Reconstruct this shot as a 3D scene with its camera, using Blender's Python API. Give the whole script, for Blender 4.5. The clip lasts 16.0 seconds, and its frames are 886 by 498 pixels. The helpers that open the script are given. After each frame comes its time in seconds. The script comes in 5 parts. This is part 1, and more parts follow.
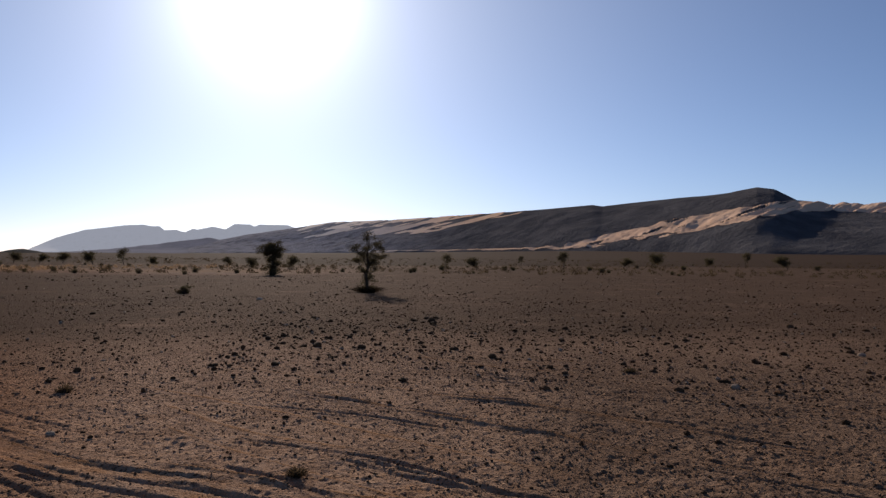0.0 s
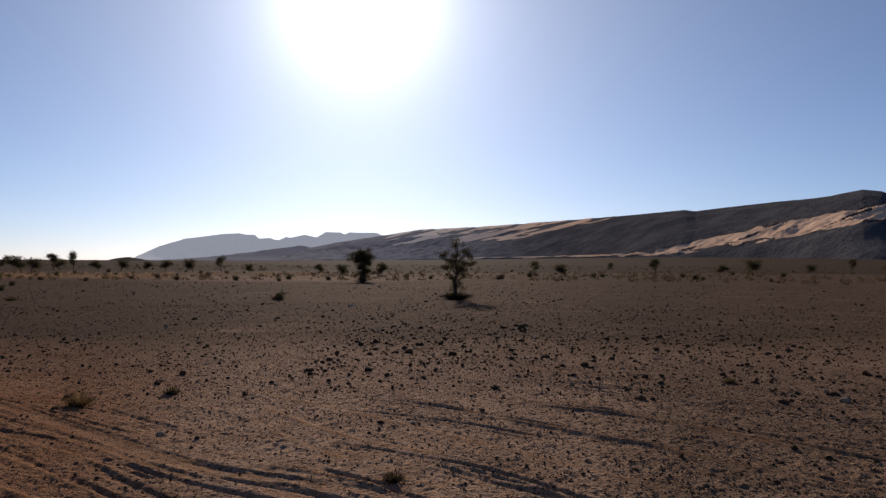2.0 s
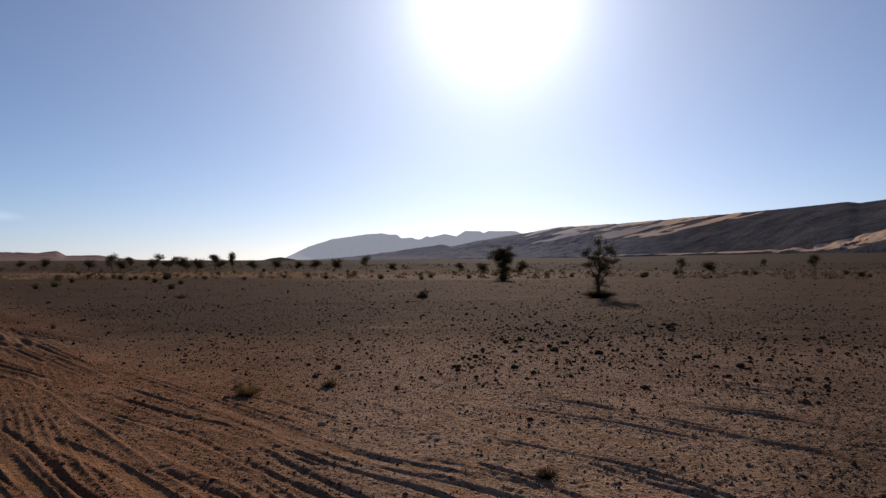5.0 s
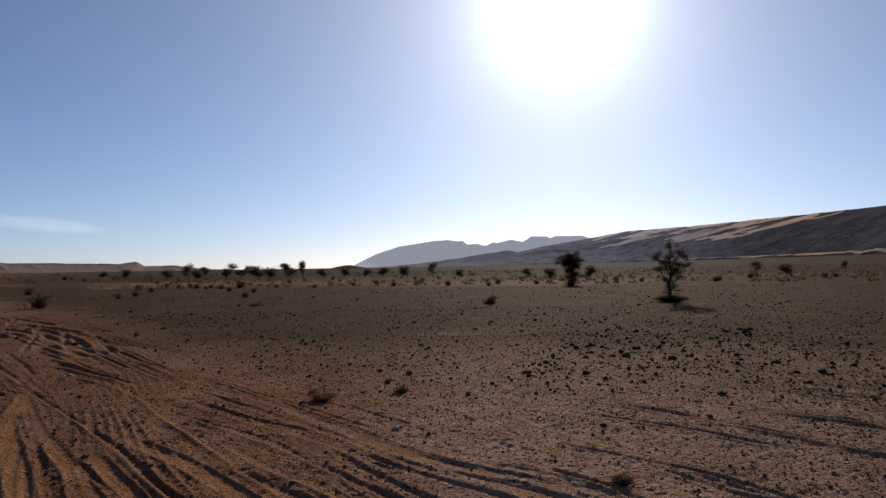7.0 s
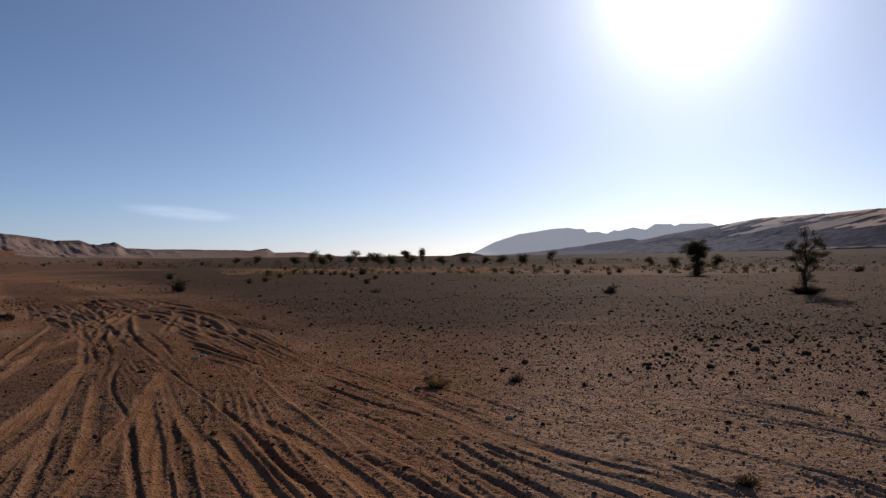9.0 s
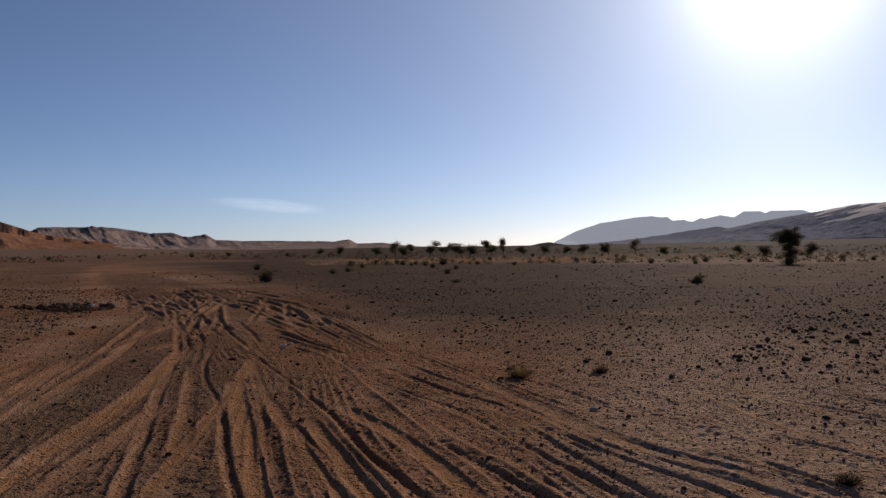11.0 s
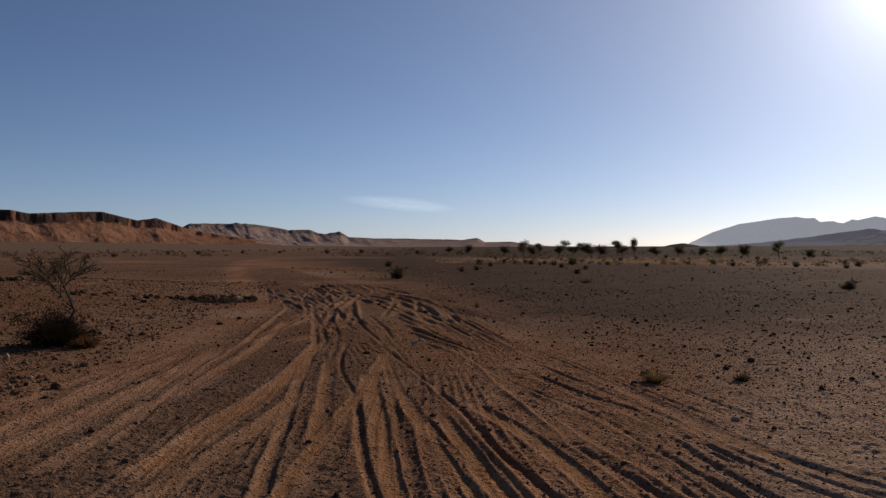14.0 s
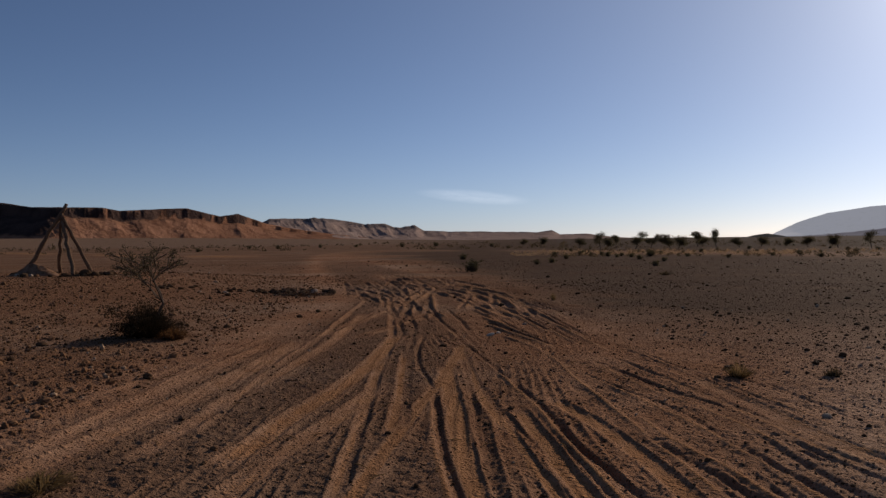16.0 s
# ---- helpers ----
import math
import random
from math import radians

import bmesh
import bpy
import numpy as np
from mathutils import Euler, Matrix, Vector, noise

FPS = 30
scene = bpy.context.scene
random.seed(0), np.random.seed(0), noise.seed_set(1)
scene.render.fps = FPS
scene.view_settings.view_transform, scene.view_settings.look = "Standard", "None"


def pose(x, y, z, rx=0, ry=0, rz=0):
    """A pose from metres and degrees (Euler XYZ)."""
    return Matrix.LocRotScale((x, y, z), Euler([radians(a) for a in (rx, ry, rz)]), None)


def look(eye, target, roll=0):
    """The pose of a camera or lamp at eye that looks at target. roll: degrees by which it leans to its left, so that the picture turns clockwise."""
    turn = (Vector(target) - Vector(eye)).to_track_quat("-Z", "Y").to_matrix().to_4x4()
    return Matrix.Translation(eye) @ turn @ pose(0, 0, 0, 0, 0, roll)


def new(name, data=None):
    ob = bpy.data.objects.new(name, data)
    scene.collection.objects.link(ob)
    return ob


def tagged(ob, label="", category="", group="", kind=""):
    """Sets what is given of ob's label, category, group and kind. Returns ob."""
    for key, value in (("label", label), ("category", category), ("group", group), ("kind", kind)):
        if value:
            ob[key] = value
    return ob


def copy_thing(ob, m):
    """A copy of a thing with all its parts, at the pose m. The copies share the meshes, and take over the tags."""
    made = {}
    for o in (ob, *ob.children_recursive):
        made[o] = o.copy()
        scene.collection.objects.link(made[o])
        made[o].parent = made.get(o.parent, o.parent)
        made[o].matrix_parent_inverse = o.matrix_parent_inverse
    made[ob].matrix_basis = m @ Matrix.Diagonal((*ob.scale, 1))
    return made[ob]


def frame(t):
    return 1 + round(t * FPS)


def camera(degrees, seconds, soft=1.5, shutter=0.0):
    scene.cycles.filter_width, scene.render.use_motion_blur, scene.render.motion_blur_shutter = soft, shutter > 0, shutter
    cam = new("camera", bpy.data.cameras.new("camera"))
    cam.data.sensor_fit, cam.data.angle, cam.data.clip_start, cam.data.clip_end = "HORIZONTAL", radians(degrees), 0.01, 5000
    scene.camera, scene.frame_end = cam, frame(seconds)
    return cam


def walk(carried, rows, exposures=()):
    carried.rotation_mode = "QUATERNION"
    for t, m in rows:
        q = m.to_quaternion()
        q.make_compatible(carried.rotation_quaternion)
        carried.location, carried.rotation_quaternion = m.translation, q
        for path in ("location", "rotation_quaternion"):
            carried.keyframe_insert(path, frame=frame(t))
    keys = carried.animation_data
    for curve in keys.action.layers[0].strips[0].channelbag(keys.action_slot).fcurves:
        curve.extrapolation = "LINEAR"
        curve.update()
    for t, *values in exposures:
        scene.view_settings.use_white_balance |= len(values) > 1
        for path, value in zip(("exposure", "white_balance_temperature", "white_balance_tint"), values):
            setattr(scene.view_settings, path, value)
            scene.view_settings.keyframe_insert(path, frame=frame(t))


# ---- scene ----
FOV = 59.46
# seconds, place, then heading clockwise from north (+y), tilt up, lean: all in degrees
PATH = [
    (0.0, 0.219, -0.108, 1.600, 51.17, 0.44, 0.44),
    (0.5, 0.210, -0.096, 1.601, 50.05, 0.64, 0.48),
    (1.0, 0.196, -0.088, 1.600, 48.13, 0.71, 0.35),
    (1.5, 0.185, -0.079, 1.604, 46.46, 0.74, 0.15),
    (2.0, 0.174, -0.072, 1.604, 44.75, 0.91, 0.28),
    (2.5, 0.156, -0.078, 1.605, 43.05, 1.07, 0.06),
    (3.0, 0.133, -0.075, 1.602, 41.13, 1.02, 0.09),
    (3.5, 0.113, -0.070, 1.603, 39.55, 1.10, 0.19),
    (4.0, 0.095, -0.069, 1.601, 37.71, 1.06, 0.15),
    (4.5, 0.079, -0.071, 1.600, 36.29, 0.54, -0.01),
    (5.0, 0.064, -0.070, 1.600, 34.50, 0.77, -0.15),
    (7.5, 0.003, -0.092, 1.599, 27.52, 1.07, -0.77),
    (8.0, 0.024, -0.070, 1.603, 24.54, 0.76, -0.57),
    (8.5, 0.059, -0.053, 1.603, 21.76, 0.60, -0.65),
    (9.0, 0.075, -0.053, 1.601, 20.83, 0.48, -0.55),
    (11.5, 0.063, -0.006, 1.597, 13.26, -0.40, -0.90),
    (12.0, 0.061, 0.008, 1.594, 11.70, -0.54, -0.79),
    (12.5, 0.050, 0.003, 1.595, 9.75, -0.32, -0.69),
    (13.0, 0.046, 0.004, 1.598, 8.40, -0.44, -0.48),
    (13.5, 0.037, -0.006, 1.596, 7.10, -0.13, -0.17),
    (14.0, 0.018, -0.004, 1.597, 5.49, -0.18, -0.14),
    (14.5, 0.018, -0.013, 1.601, 4.15, -0.25, -0.51),
    (15.0, 0.019, -0.008, 1.598, 3.23, -0.33, -0.45),
    (15.5, 0.009, -0.006, 1.598, 1.54, -0.49, -0.61),
    (16.0, -0.000, -0.000, 1.598, -0.00, -0.67, -0.64),
]
cam = camera(FOV, 16.0, soft=1.4)


def held(x, y, z, heading, tilt, lean):
    h, p = radians(heading), radians(tilt)
    d = Vector((math.sin(h) * math.cos(p), math.cos(h) * math.cos(p), math.sin(p)))
    return look((x, y, z), Vector((x, y, z)) + d, lean)


EXPOSURE, KELVIN, TINT = -0.3, 6500, 10
walk(cam, [(t, held(*r)) for t, *r in PATH], [(0.0, EXPOSURE + 0.15, KELVIN, TINT), (2.5, EXPOSURE + 0.02, KELVIN, TINT), (9.0, EXPOSURE, KELVIN, TINT), (14.0, EXPOSURE - 0.08, KELVIN + 250, TINT), (16.0, EXPOSURE - 0.12, KELVIN + 250, TINT)])

# ---- sun and sky ----
SUN_AZ, SUN_EL = 38.5, 19.0
SUN_DIR = Vector((math.sin(radians(SUN_AZ)) * math.cos(radians(SUN_EL)), math.cos(radians(SUN_AZ)) * math.cos(radians(SUN_EL)), math.sin(radians(SUN_EL))))


class Nodes:
    """Short writing for node trees."""

    def __init__(self, tree):
        self.tree = tree
        tree.nodes.clear()

    def add(self, kind, ins=None, **props):
        n = self.tree.nodes.new(kind)
        for key, value in props.items():
            setattr(n, key, value)
        for key, value in (ins or {}).items():
            if isinstance(value, bpy.types.NodeSocket):
                self.tree.links.new(value, n.inputs[key])
            else:
                n.inputs[key].default_value = value
        return n

    def math(self, op, a, b=0.0, c=0.0, clamp=False):
        return self.add("ShaderNodeMath", {0: a, 1: b, 2: c}, operation=op, use_clamp=clamp).outputs[0]

    def noise(self, vec, scale, detail=4.0, rough=0.55, distort=0.0):
        return self.add("ShaderNodeTexNoise", {"Vector": vec, "Scale": scale, "Detail": detail, "Roughness": rough, "Distortion": distort}).outputs[0]

    def ramp(self, fac, lo, hi):
        return self.add("ShaderNodeMapRange", {0: fac, 1: lo, 2: hi, 3: 0.0, 4: 1.0}, interpolation_type="SMOOTHSTEP").outputs[0]

    def mix(self, fac, a, b):
        n = self.add("ShaderNodeMix", {0: fac}, data_type="RGBA")
        for i, v in ((6, a), (7, b)):
            if isinstance(v, bpy.types.NodeSocket):
                self.tree.links.new(v, n.inputs[i])
            else:
                n.inputs[i].default_value = (*v, 1.0)
        return n.outputs[2]


world = bpy.data.worlds.new("sky")
scene.world = world
world.use_nodes = True
w = Nodes(world.node_tree)
w_dir = w.add("ShaderNodeTexCoord").outputs["Generated"]
sky = w.add("ShaderNodeTexSky", sky_type="NISHITA", sun_disc=False, sun_elevation=radians(SUN_EL), sun_rotation=radians(SUN_AZ),
            altitude=700.0, air_density=0.8, dust_density=0.4, ozone_density=3.0)
w_norm = w.add("ShaderNodeVectorMath", {0: w_dir}, operation="NORMALIZE").outputs[0]
w_dot = w.add("ShaderNodeVectorMath", {0: w_norm, 1: SUN_DIR}, operation="DOT_PRODUCT").outputs["Value"]
w_ang = w.math("MULTIPLY", w.math("ARCCOSINE", w.math("MINIMUM", w_dot, 0.999999)), 57.2958)
# the bright dust round the sun: a narrow and a wide aureole
GLOW_NARROW, GLOW_WIDE = 3.6, 0.4
w_g1 = w.math("DIVIDE", GLOW_NARROW, w.math("POWER", w.math("ADD", 1.0, w.math("POWER", w.math("DIVIDE", w_ang, 3.3), 2.0)), 1.4))
w_g2 = w.math("MULTIPLY", w.math("EXPONENT", w.math("DIVIDE", w_ang, -19.0)), GLOW_WIDE)
w_glow = w.math("ADD", w_g1, w_g2)
HAZE = 0.14
SKY_STRENGTH = 0.073
w_aur = w.add("ShaderNodeBackground", {"Color": (0.98, 0.985, 1.0, 1), "Strength": w_glow})
# one thin streak of cirrus low in the sky
CLOUD_AZ, CLOUD_EL = 2.3, 3.15
w_sep = w.add("ShaderNodeSeparateXYZ", {0: w_norm})
w_az = w.math("MULTIPLY", w.math("ARCTAN2", w_sep.outputs[0], w_sep.outputs[1]), 57.2958)
w_el = w.math("MULTIPLY", w.math("ARCSINE", w_sep.outputs[2]), 57.2958)
w_near = w.math("EXPONENT", w.math("DIVIDE", w.math("ABSOLUTE", w_el), -6.0))
w_tint = w.add("ShaderNodeVectorMath", {0: sky.outputs[0], 1: w.mix(w_near, (0.9, 0.95, 1.1), (0.8, 0.87, 1.2))}, operation="MULTIPLY").outputs[0]
w_sky = w.add("ShaderNodeBackground", {"Color": w_tint, "Strength": SKY_STRENGTH})
w_ca = w.math("SUBTRACT", w_az, CLOUD_AZ)
w_ce = w.math("ADD", w.math("SUBTRACT", w_el, CLOUD_EL), w.math("MULTIPLY", w_ca, 0.09))
w_cv = w.add("ShaderNodeCombineXYZ", {0: w.math("MULTIPLY", w_ca, 0.35), 1: w.math("MULTIPLY", w_ce, 2.2)}).outputs[0]
w_cn = w.noise(w_cv, 1.6, 5.0, 0.6)
w_cm = w.math("ADD", w.math("POWER", w.math("DIVIDE", w_ca, 4.4), 2.0), w.math("POWER", w.math("DIVIDE", w_ce, 0.55), 2.0))
w_cloud = w.math("MULTIPLY", w.math("SUBTRACT", 1.0, w.ramp(w_cm, 0.0, 1.1)), w.math("MULTIPLY", w_cn, 0.24))
w_cl = w.add("ShaderNodeBackground", {"Color": (1.0, 0.93, 0.9, 1), "Strength": w_cloud})
w_sum = w.add("ShaderNodeAddShader", {0: w_sky.outputs[0], 1: w_aur.outputs[0]})
# pale dust along the whole horizon
w_low = w.math("MULTIPLY", w.math("EXPONENT", w.math("DIVIDE", w.math("ABSOLUTE", w_el), -4.5)), HAZE)
w_haze = w.add("ShaderNodeBackground", {"Color": (0.82, 0.91, 1.0, 1), "Strength": w_low})
w_sum1 = w.add("ShaderNodeAddShader", {0: w_sum.outputs[0], 1: w_haze.outputs[0]})
w_sum2 = w.add("ShaderNodeAddShader", {0: w_sum1.outputs[0], 1: w_cl.outputs[0]})
w.add("ShaderNodeOutputWorld", {0: w_sum2.outputs[0]})

lamp = bpy.data.lights.new("sun", "SUN")
lamp.energy, lamp.angle, lamp.color = 4.9, radians(0.5), (1.0, 0.86, 0.73)
sun = new("sun", lamp)
sun.matrix_world = look((0, 0, 300), Vector((0, 0, 300)) - SUN_DIR)

# ---- materials ----


def material(name):
    m = bpy.data.materials.new(name)
    m.use_nodes = True
    return m, Nodes(m.node_tree)


def finish(n, color, rough, bump=None, strength=0.5, distance=0.01, glow=None, gloss=0.0):
    ins = {"Base Color": color, "Roughness": rough, "Specular IOR Level": gloss}
    if bump is not None:
        ins["Normal"] = n.add("ShaderNodeBump", {"Height": bump, "Strength": strength, "Distance": distance}).outputs[0]
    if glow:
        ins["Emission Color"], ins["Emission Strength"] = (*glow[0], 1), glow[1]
    b = n.add("ShaderNodeBsdfPrincipled", ins)
    n.add("ShaderNodeOutputMaterial", {0: b.outputs[0]})


def here(n):
    return n.add("ShaderNodeNewGeometry").outputs["Position"]


def ground_material():
    m, n = material("desert_ground")
    p = here(n)
    sand = n.add("ShaderNodeAttribute", attribute_name="sand").outputs["Fac"]
    red = n.add("ShaderNodeAttribute", attribute_name="red").outputs["Fac"]
    big = n.noise(p, 0.12, 5, 0.6)
    mid = n.noise(p, 1.7, 5, 0.65)
    fine = n.noise(p, 38.0, 4, 0.7)
    grit = n.add("ShaderNodeTexVoronoi", {"Vector": p, "Scale": 26.0}).outputs["Distance"]
    pebble = n.add("ShaderNodeTexVoronoi", {"Vector": p, "Scale": 9.0, "Randomness": 1.0}).outputs["Distance"]
    tiny = n.add("ShaderNodeTexVoronoi", {"Vector": p, "Scale": 55.0}).outputs["Distance"]
    cell = n.add("ShaderNodeTexVoronoi", {"Vector": p, "Scale": 17.0})
    pave = n.mix(n.ramp(mid, 0.3, 0.7), (0.270, 0.165, 0.108), (0.389, 0.252, 0.168))
    pave = n.mix(n.math("MULTIPLY", n.ramp(cell.outputs["Color"], 0.45, 0.9), 0.6), pave, (0.497, 0.326, 0.220))
    pave = n.mix(n.math("MULTIPLY", n.ramp(grit, 0.38, 0.14), 0.8), pave, (0.065, 0.041, 0.029))
    pave = n.mix(n.math("MULTIPLY", n.ramp(pebble, 0.2, 0.06), 0.7), pave, (0.059, 0.039, 0.028))
    pave = n.mix(n.math("MULTIPLY", n.ramp(fine, 0.55, 0.8), 0.4), pave, (0.454, 0.298, 0.196))
    soft = n.mix(n.ramp(mid, 0.25, 0.75), (0.262, 0.132, 0.062), (0.37, 0.2, 0.1))
    soft = n.mix(n.math("MULTIPLY", n.ramp(tiny, 0.3, 0.08), 0.45), soft, (0.108, 0.054, 0.028))
    rust = n.mix(n.ramp(mid, 0.3, 0.7), (0.216, 0.094, 0.043), (0.292, 0.134, 0.066))
    rust = n.mix(n.math("MULTIPLY", n.ramp(grit, 0.34, 0.1), 0.6), rust, (0.054, 0.025, 0.014))
    k = n.ramp(n.math("ADD", sand, n.math("MULTIPLY", n.math("SUBTRACT", n.noise(p, 2.2, 6, 0.72), 0.5), 0.8)), 0.3, 0.75)
    col = n.mix(k, pave, n.mix(red, soft, n.mix(0.4, soft, rust)))
    col = n.mix(n.math("MULTIPLY", n.math("MULTIPLY", red, n.ramp(big, 0.25, 0.6)), n.math("SUBTRACT", 1.0, k)), col, rust)
    col = n.mix(n.math("MULTIPLY", n.ramp(big, 0.45, 0.75), 0.25), col, (0.076, 0.048, 0.034))
    # dark stone varnish; shade between far stones is in this colour too
    varnish_shade = n.add("ShaderNodeAttribute", attribute_name="varnish_shade").outputs["Fac"]
    col = n.mix(n.math("MULTIPLY", varnish_shade, n.ramp(n.noise(p, 0.35, 5, 0.65), 0.1, 0.5)), col, (0.092, 0.058, 0.039))
    col = n.mix(n.math("MULTIPLY", n.ramp(varnish_shade, 0.66, 0.95), 0.8), col, (0.054, 0.036, 0.025))
    h = n.math("ADD", n.math("MULTIPLY", fine, 0.6), n.math("ADD", n.math("MULTIPLY", n.ramp(grit, 0.4, 0.0), 0.8), n.math("MULTIPLY", n.ramp(pebble, 0.3, 0.0), 0.9)))
    h = n.math("ADD", h, n.math("MULTIPLY", n.ramp(tiny, 0.4, 0.0), 0.4))
    finish(n, col, 0.95, h, 1.0, 0.03, gloss=0.005)
    return m


def rock_material(name, dark, light, scale, glow=None, bump=3.0):
    """Weathered rock or sand of a hill: blotches, gully streaks, fine grain; glow is emission for distance haze."""
    m, n = material(name)
    p = here(n)
    big = n.noise(p, scale, 6, 0.6)
    small = n.noise(p, scale * 9, 5, 0.65)
    col = n.mix(n.ramp(big, 0.3, 0.7), dark, light)
    mean = tuple((a + b) * 0.3 for a, b in zip(dark, light))
    col = n.mix(n.math("MULTIPLY", n.ramp(small, 0.5, 0.75), 0.5), col, mean)
    finish(n, col, 0.95, n.math("ADD", n.math("MULTIPLY", big, 0.6), small), 0.35, bump, glow)
    return m


def two_ground_material(name, attr, bare, cover, scale, sharp=0.12, bump=8.0, smooth_cover=0.85, pale=None):
    """A hillside of two kinds of ground; the attribute says how much of the second lies on the first; pale is haze
    mixed into both colours.
    """
    m, n = material(name)
    p = here(n)
    big = n.noise(p, scale, 6, 0.6)
    small = n.noise(p, scale * 8, 6, 0.65)
    share = n.add("ShaderNodeAttribute", attribute_name=attr).outputs["Fac"]
    k = n.ramp(n.math("ADD", share, n.math("MULTIPLY", n.math("SUBTRACT", small, 0.5), 0.5)), 0.5 - sharp, 0.5 + sharp)
    base = n.mix(n.ramp(big, 0.3, 0.7), *bare)
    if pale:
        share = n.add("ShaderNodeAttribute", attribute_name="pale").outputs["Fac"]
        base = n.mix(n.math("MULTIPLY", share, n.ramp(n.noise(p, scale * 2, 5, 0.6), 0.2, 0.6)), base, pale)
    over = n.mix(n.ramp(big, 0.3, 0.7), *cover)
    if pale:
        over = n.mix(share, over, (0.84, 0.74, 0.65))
    col = n.mix(k, base, over)
    col = n.mix(n.math("MULTIPLY", n.ramp(small, 0.5, 0.8), 0.35), col, tuple(c * 0.7 for c in bare[0]))
    rough = n.math("ADD", n.math("MULTIPLY", n.noise(p, scale * 3, 5, 0.6), 1.5), small)
    finish(n, col, 0.95, n.math("MULTIPLY", rough, n.math("SUBTRACT", 1.0, n.math("MULTIPLY", k, smooth_cover))), 0.8, bump)
    return m


def stone_material(name, dark, light, pale):
    m, n = material(name)
    p = here(n)
    r = n.add("ShaderNodeNewGeometry").outputs["Random Per Island"]
    o = n.add("ShaderNodeObjectInfo").outputs["Random"]
    v = n.math("FRACT", n.math("ADD", r, o))
    col = n.mix(v, dark, light)
    col = n.mix(n.math("GREATER_THAN", v, 0.96), col, pale)
    col = n.mix(n.math("MULTIPLY", n.noise(p, 30, 4, 0.6), 0.5), col, light)
    finish(n, col, 0.8, n.noise(p, 60, 5, 0.7), 0.6, 0.01, gloss=0.01)
    return m


def plant_material(name, a, b, rough=0.8, scale=6.0, through_light=0.4):
    """Leaves and dry blades: part of the light passes through them."""
    m, n = material(name)
    r = n.add("ShaderNodeNewGeometry").outputs["Random Per Island"]
    o = n.add("ShaderNodeObjectInfo").outputs["Random"]
    v = n.math("FRACT", n.math("ADD", r, n.math("MULTIPLY", o, 0.3)))
    col = n.mix(v, a, b)
    col = n.mix(n.math("MULTIPLY", n.noise(here(n), scale, 4, 0.6), 0.35), col, tuple(c * 0.5 for c in a))
    solid = n.add("ShaderNodeBsdfPrincipled", {"Base Color": col, "Roughness": rough, "Specular IOR Level": 0.0})
    thin = n.add("ShaderNodeBsdfTranslucent", {"Color": col})
    both = n.add("ShaderNodeMixShader", {0: through_light, 1: solid.outputs[0], 2: thin.outputs[0]})
    n.add("ShaderNodeOutputMaterial", {0: both.outputs[0]})
    return m


def wood_material(name, a, b):
    m, n = material(name)
    t = n.add("ShaderNodeTexCoord").outputs["Object"]
    mp = n.add("ShaderNodeMapping", {"Vector": t, "Scale": (14, 14, 1.2)}).outputs[0]
    g = n.noise(mp, 3.0, 6, 0.65, 0.6)
    col = n.mix(n.ramp(g, 0.3, 0.7), a, b)
    finish(n, col, 0.85, g, 0.7, 0.01)
    return m


M_GROUND = ground_material()
M_MOUNTAIN = two_ground_material("dark_rock_sand_haze", "sand", ((0.07, 0.068, 0.074), (0.125, 0.118, 0.12)), ((0.66, 0.43, 0.29), (0.78, 0.53, 0.37)), 0.012, pale=(0.33, 0.32, 0.34))
# far ridge rock: emission stands in for the haze before it
M_FAR_HILL = rock_material("far_rock_haze", (0.3, 0.29, 0.3), (0.36, 0.34, 0.35), 0.003, glow=((0.58, 0.59, 0.65), 0.52))
M_PALE_HILL = two_ground_material("far_scree", "rock", ((0.27, 0.192, 0.158), (0.34, 0.25, 0.21)), ((0.15, 0.115, 0.105), (0.2, 0.155, 0.142)), 0.012, 0.2, 8.0, -0.3)
M_LOW_HILL = rock_material("low_hill_rock", (0.06, 0.058, 0.055), (0.1, 0.095, 0.085), 0.01)
M_MID_HILL = rock_material("mid_hill_rock", (0.24, 0.24, 0.26), (0.32, 0.31, 0.34), 0.006)
M_CLIFF = two_ground_material("scree_and_cliff_rock", "rock", ((0.179, 0.087, 0.053), (0.284, 0.147, 0.092)), ((0.042, 0.028, 0.025), (0.089, 0.057, 0.047)), 0.015, 0.15, 8.0, -0.5)
M_STONE = stone_material("dark_stone", (0.03, 0.018, 0.011), (0.095, 0.055, 0.031), (0.36, 0.28, 0.21))
M_GRIT = stone_material("grit", (0.130, 0.077, 0.048), (0.340, 0.204, 0.126), (0.420, 0.296, 0.189))
M_PALE_STONE = stone_material("pale_stone", (0.100, 0.049, 0.025), (0.200, 0.106, 0.056), (0.360, 0.244, 0.154))
M_CHALK = stone_material("chalky_stone", (0.45, 0.34, 0.24), (0.62, 0.5, 0.38), (0.62, 0.5, 0.38))
M_BARK = wood_material("thorn_bark", (0.075, 0.054, 0.04), (0.15, 0.11, 0.082))
M_LEAF = plant_material("acacia_leaf", (0.065, 0.055, 0.03), (0.13, 0.105, 0.058), through_light=0.5)
M_DEAD = plant_material("dead_twigs", (0.028, 0.02, 0.012), (0.075, 0.05, 0.028), through_light=0.2)
M_DRY = plant_material("dry_grass", (0.15, 0.092, 0.04), (0.28, 0.185, 0.085))
M_STRAW = plant_material("golden_straw", (0.25, 0.155, 0.085), (0.42, 0.28, 0.17), through_light=0.5)
M_RUST = plant_material("rust_twigs", (0.1, 0.046, 0.02), (0.2, 0.1, 0.045))
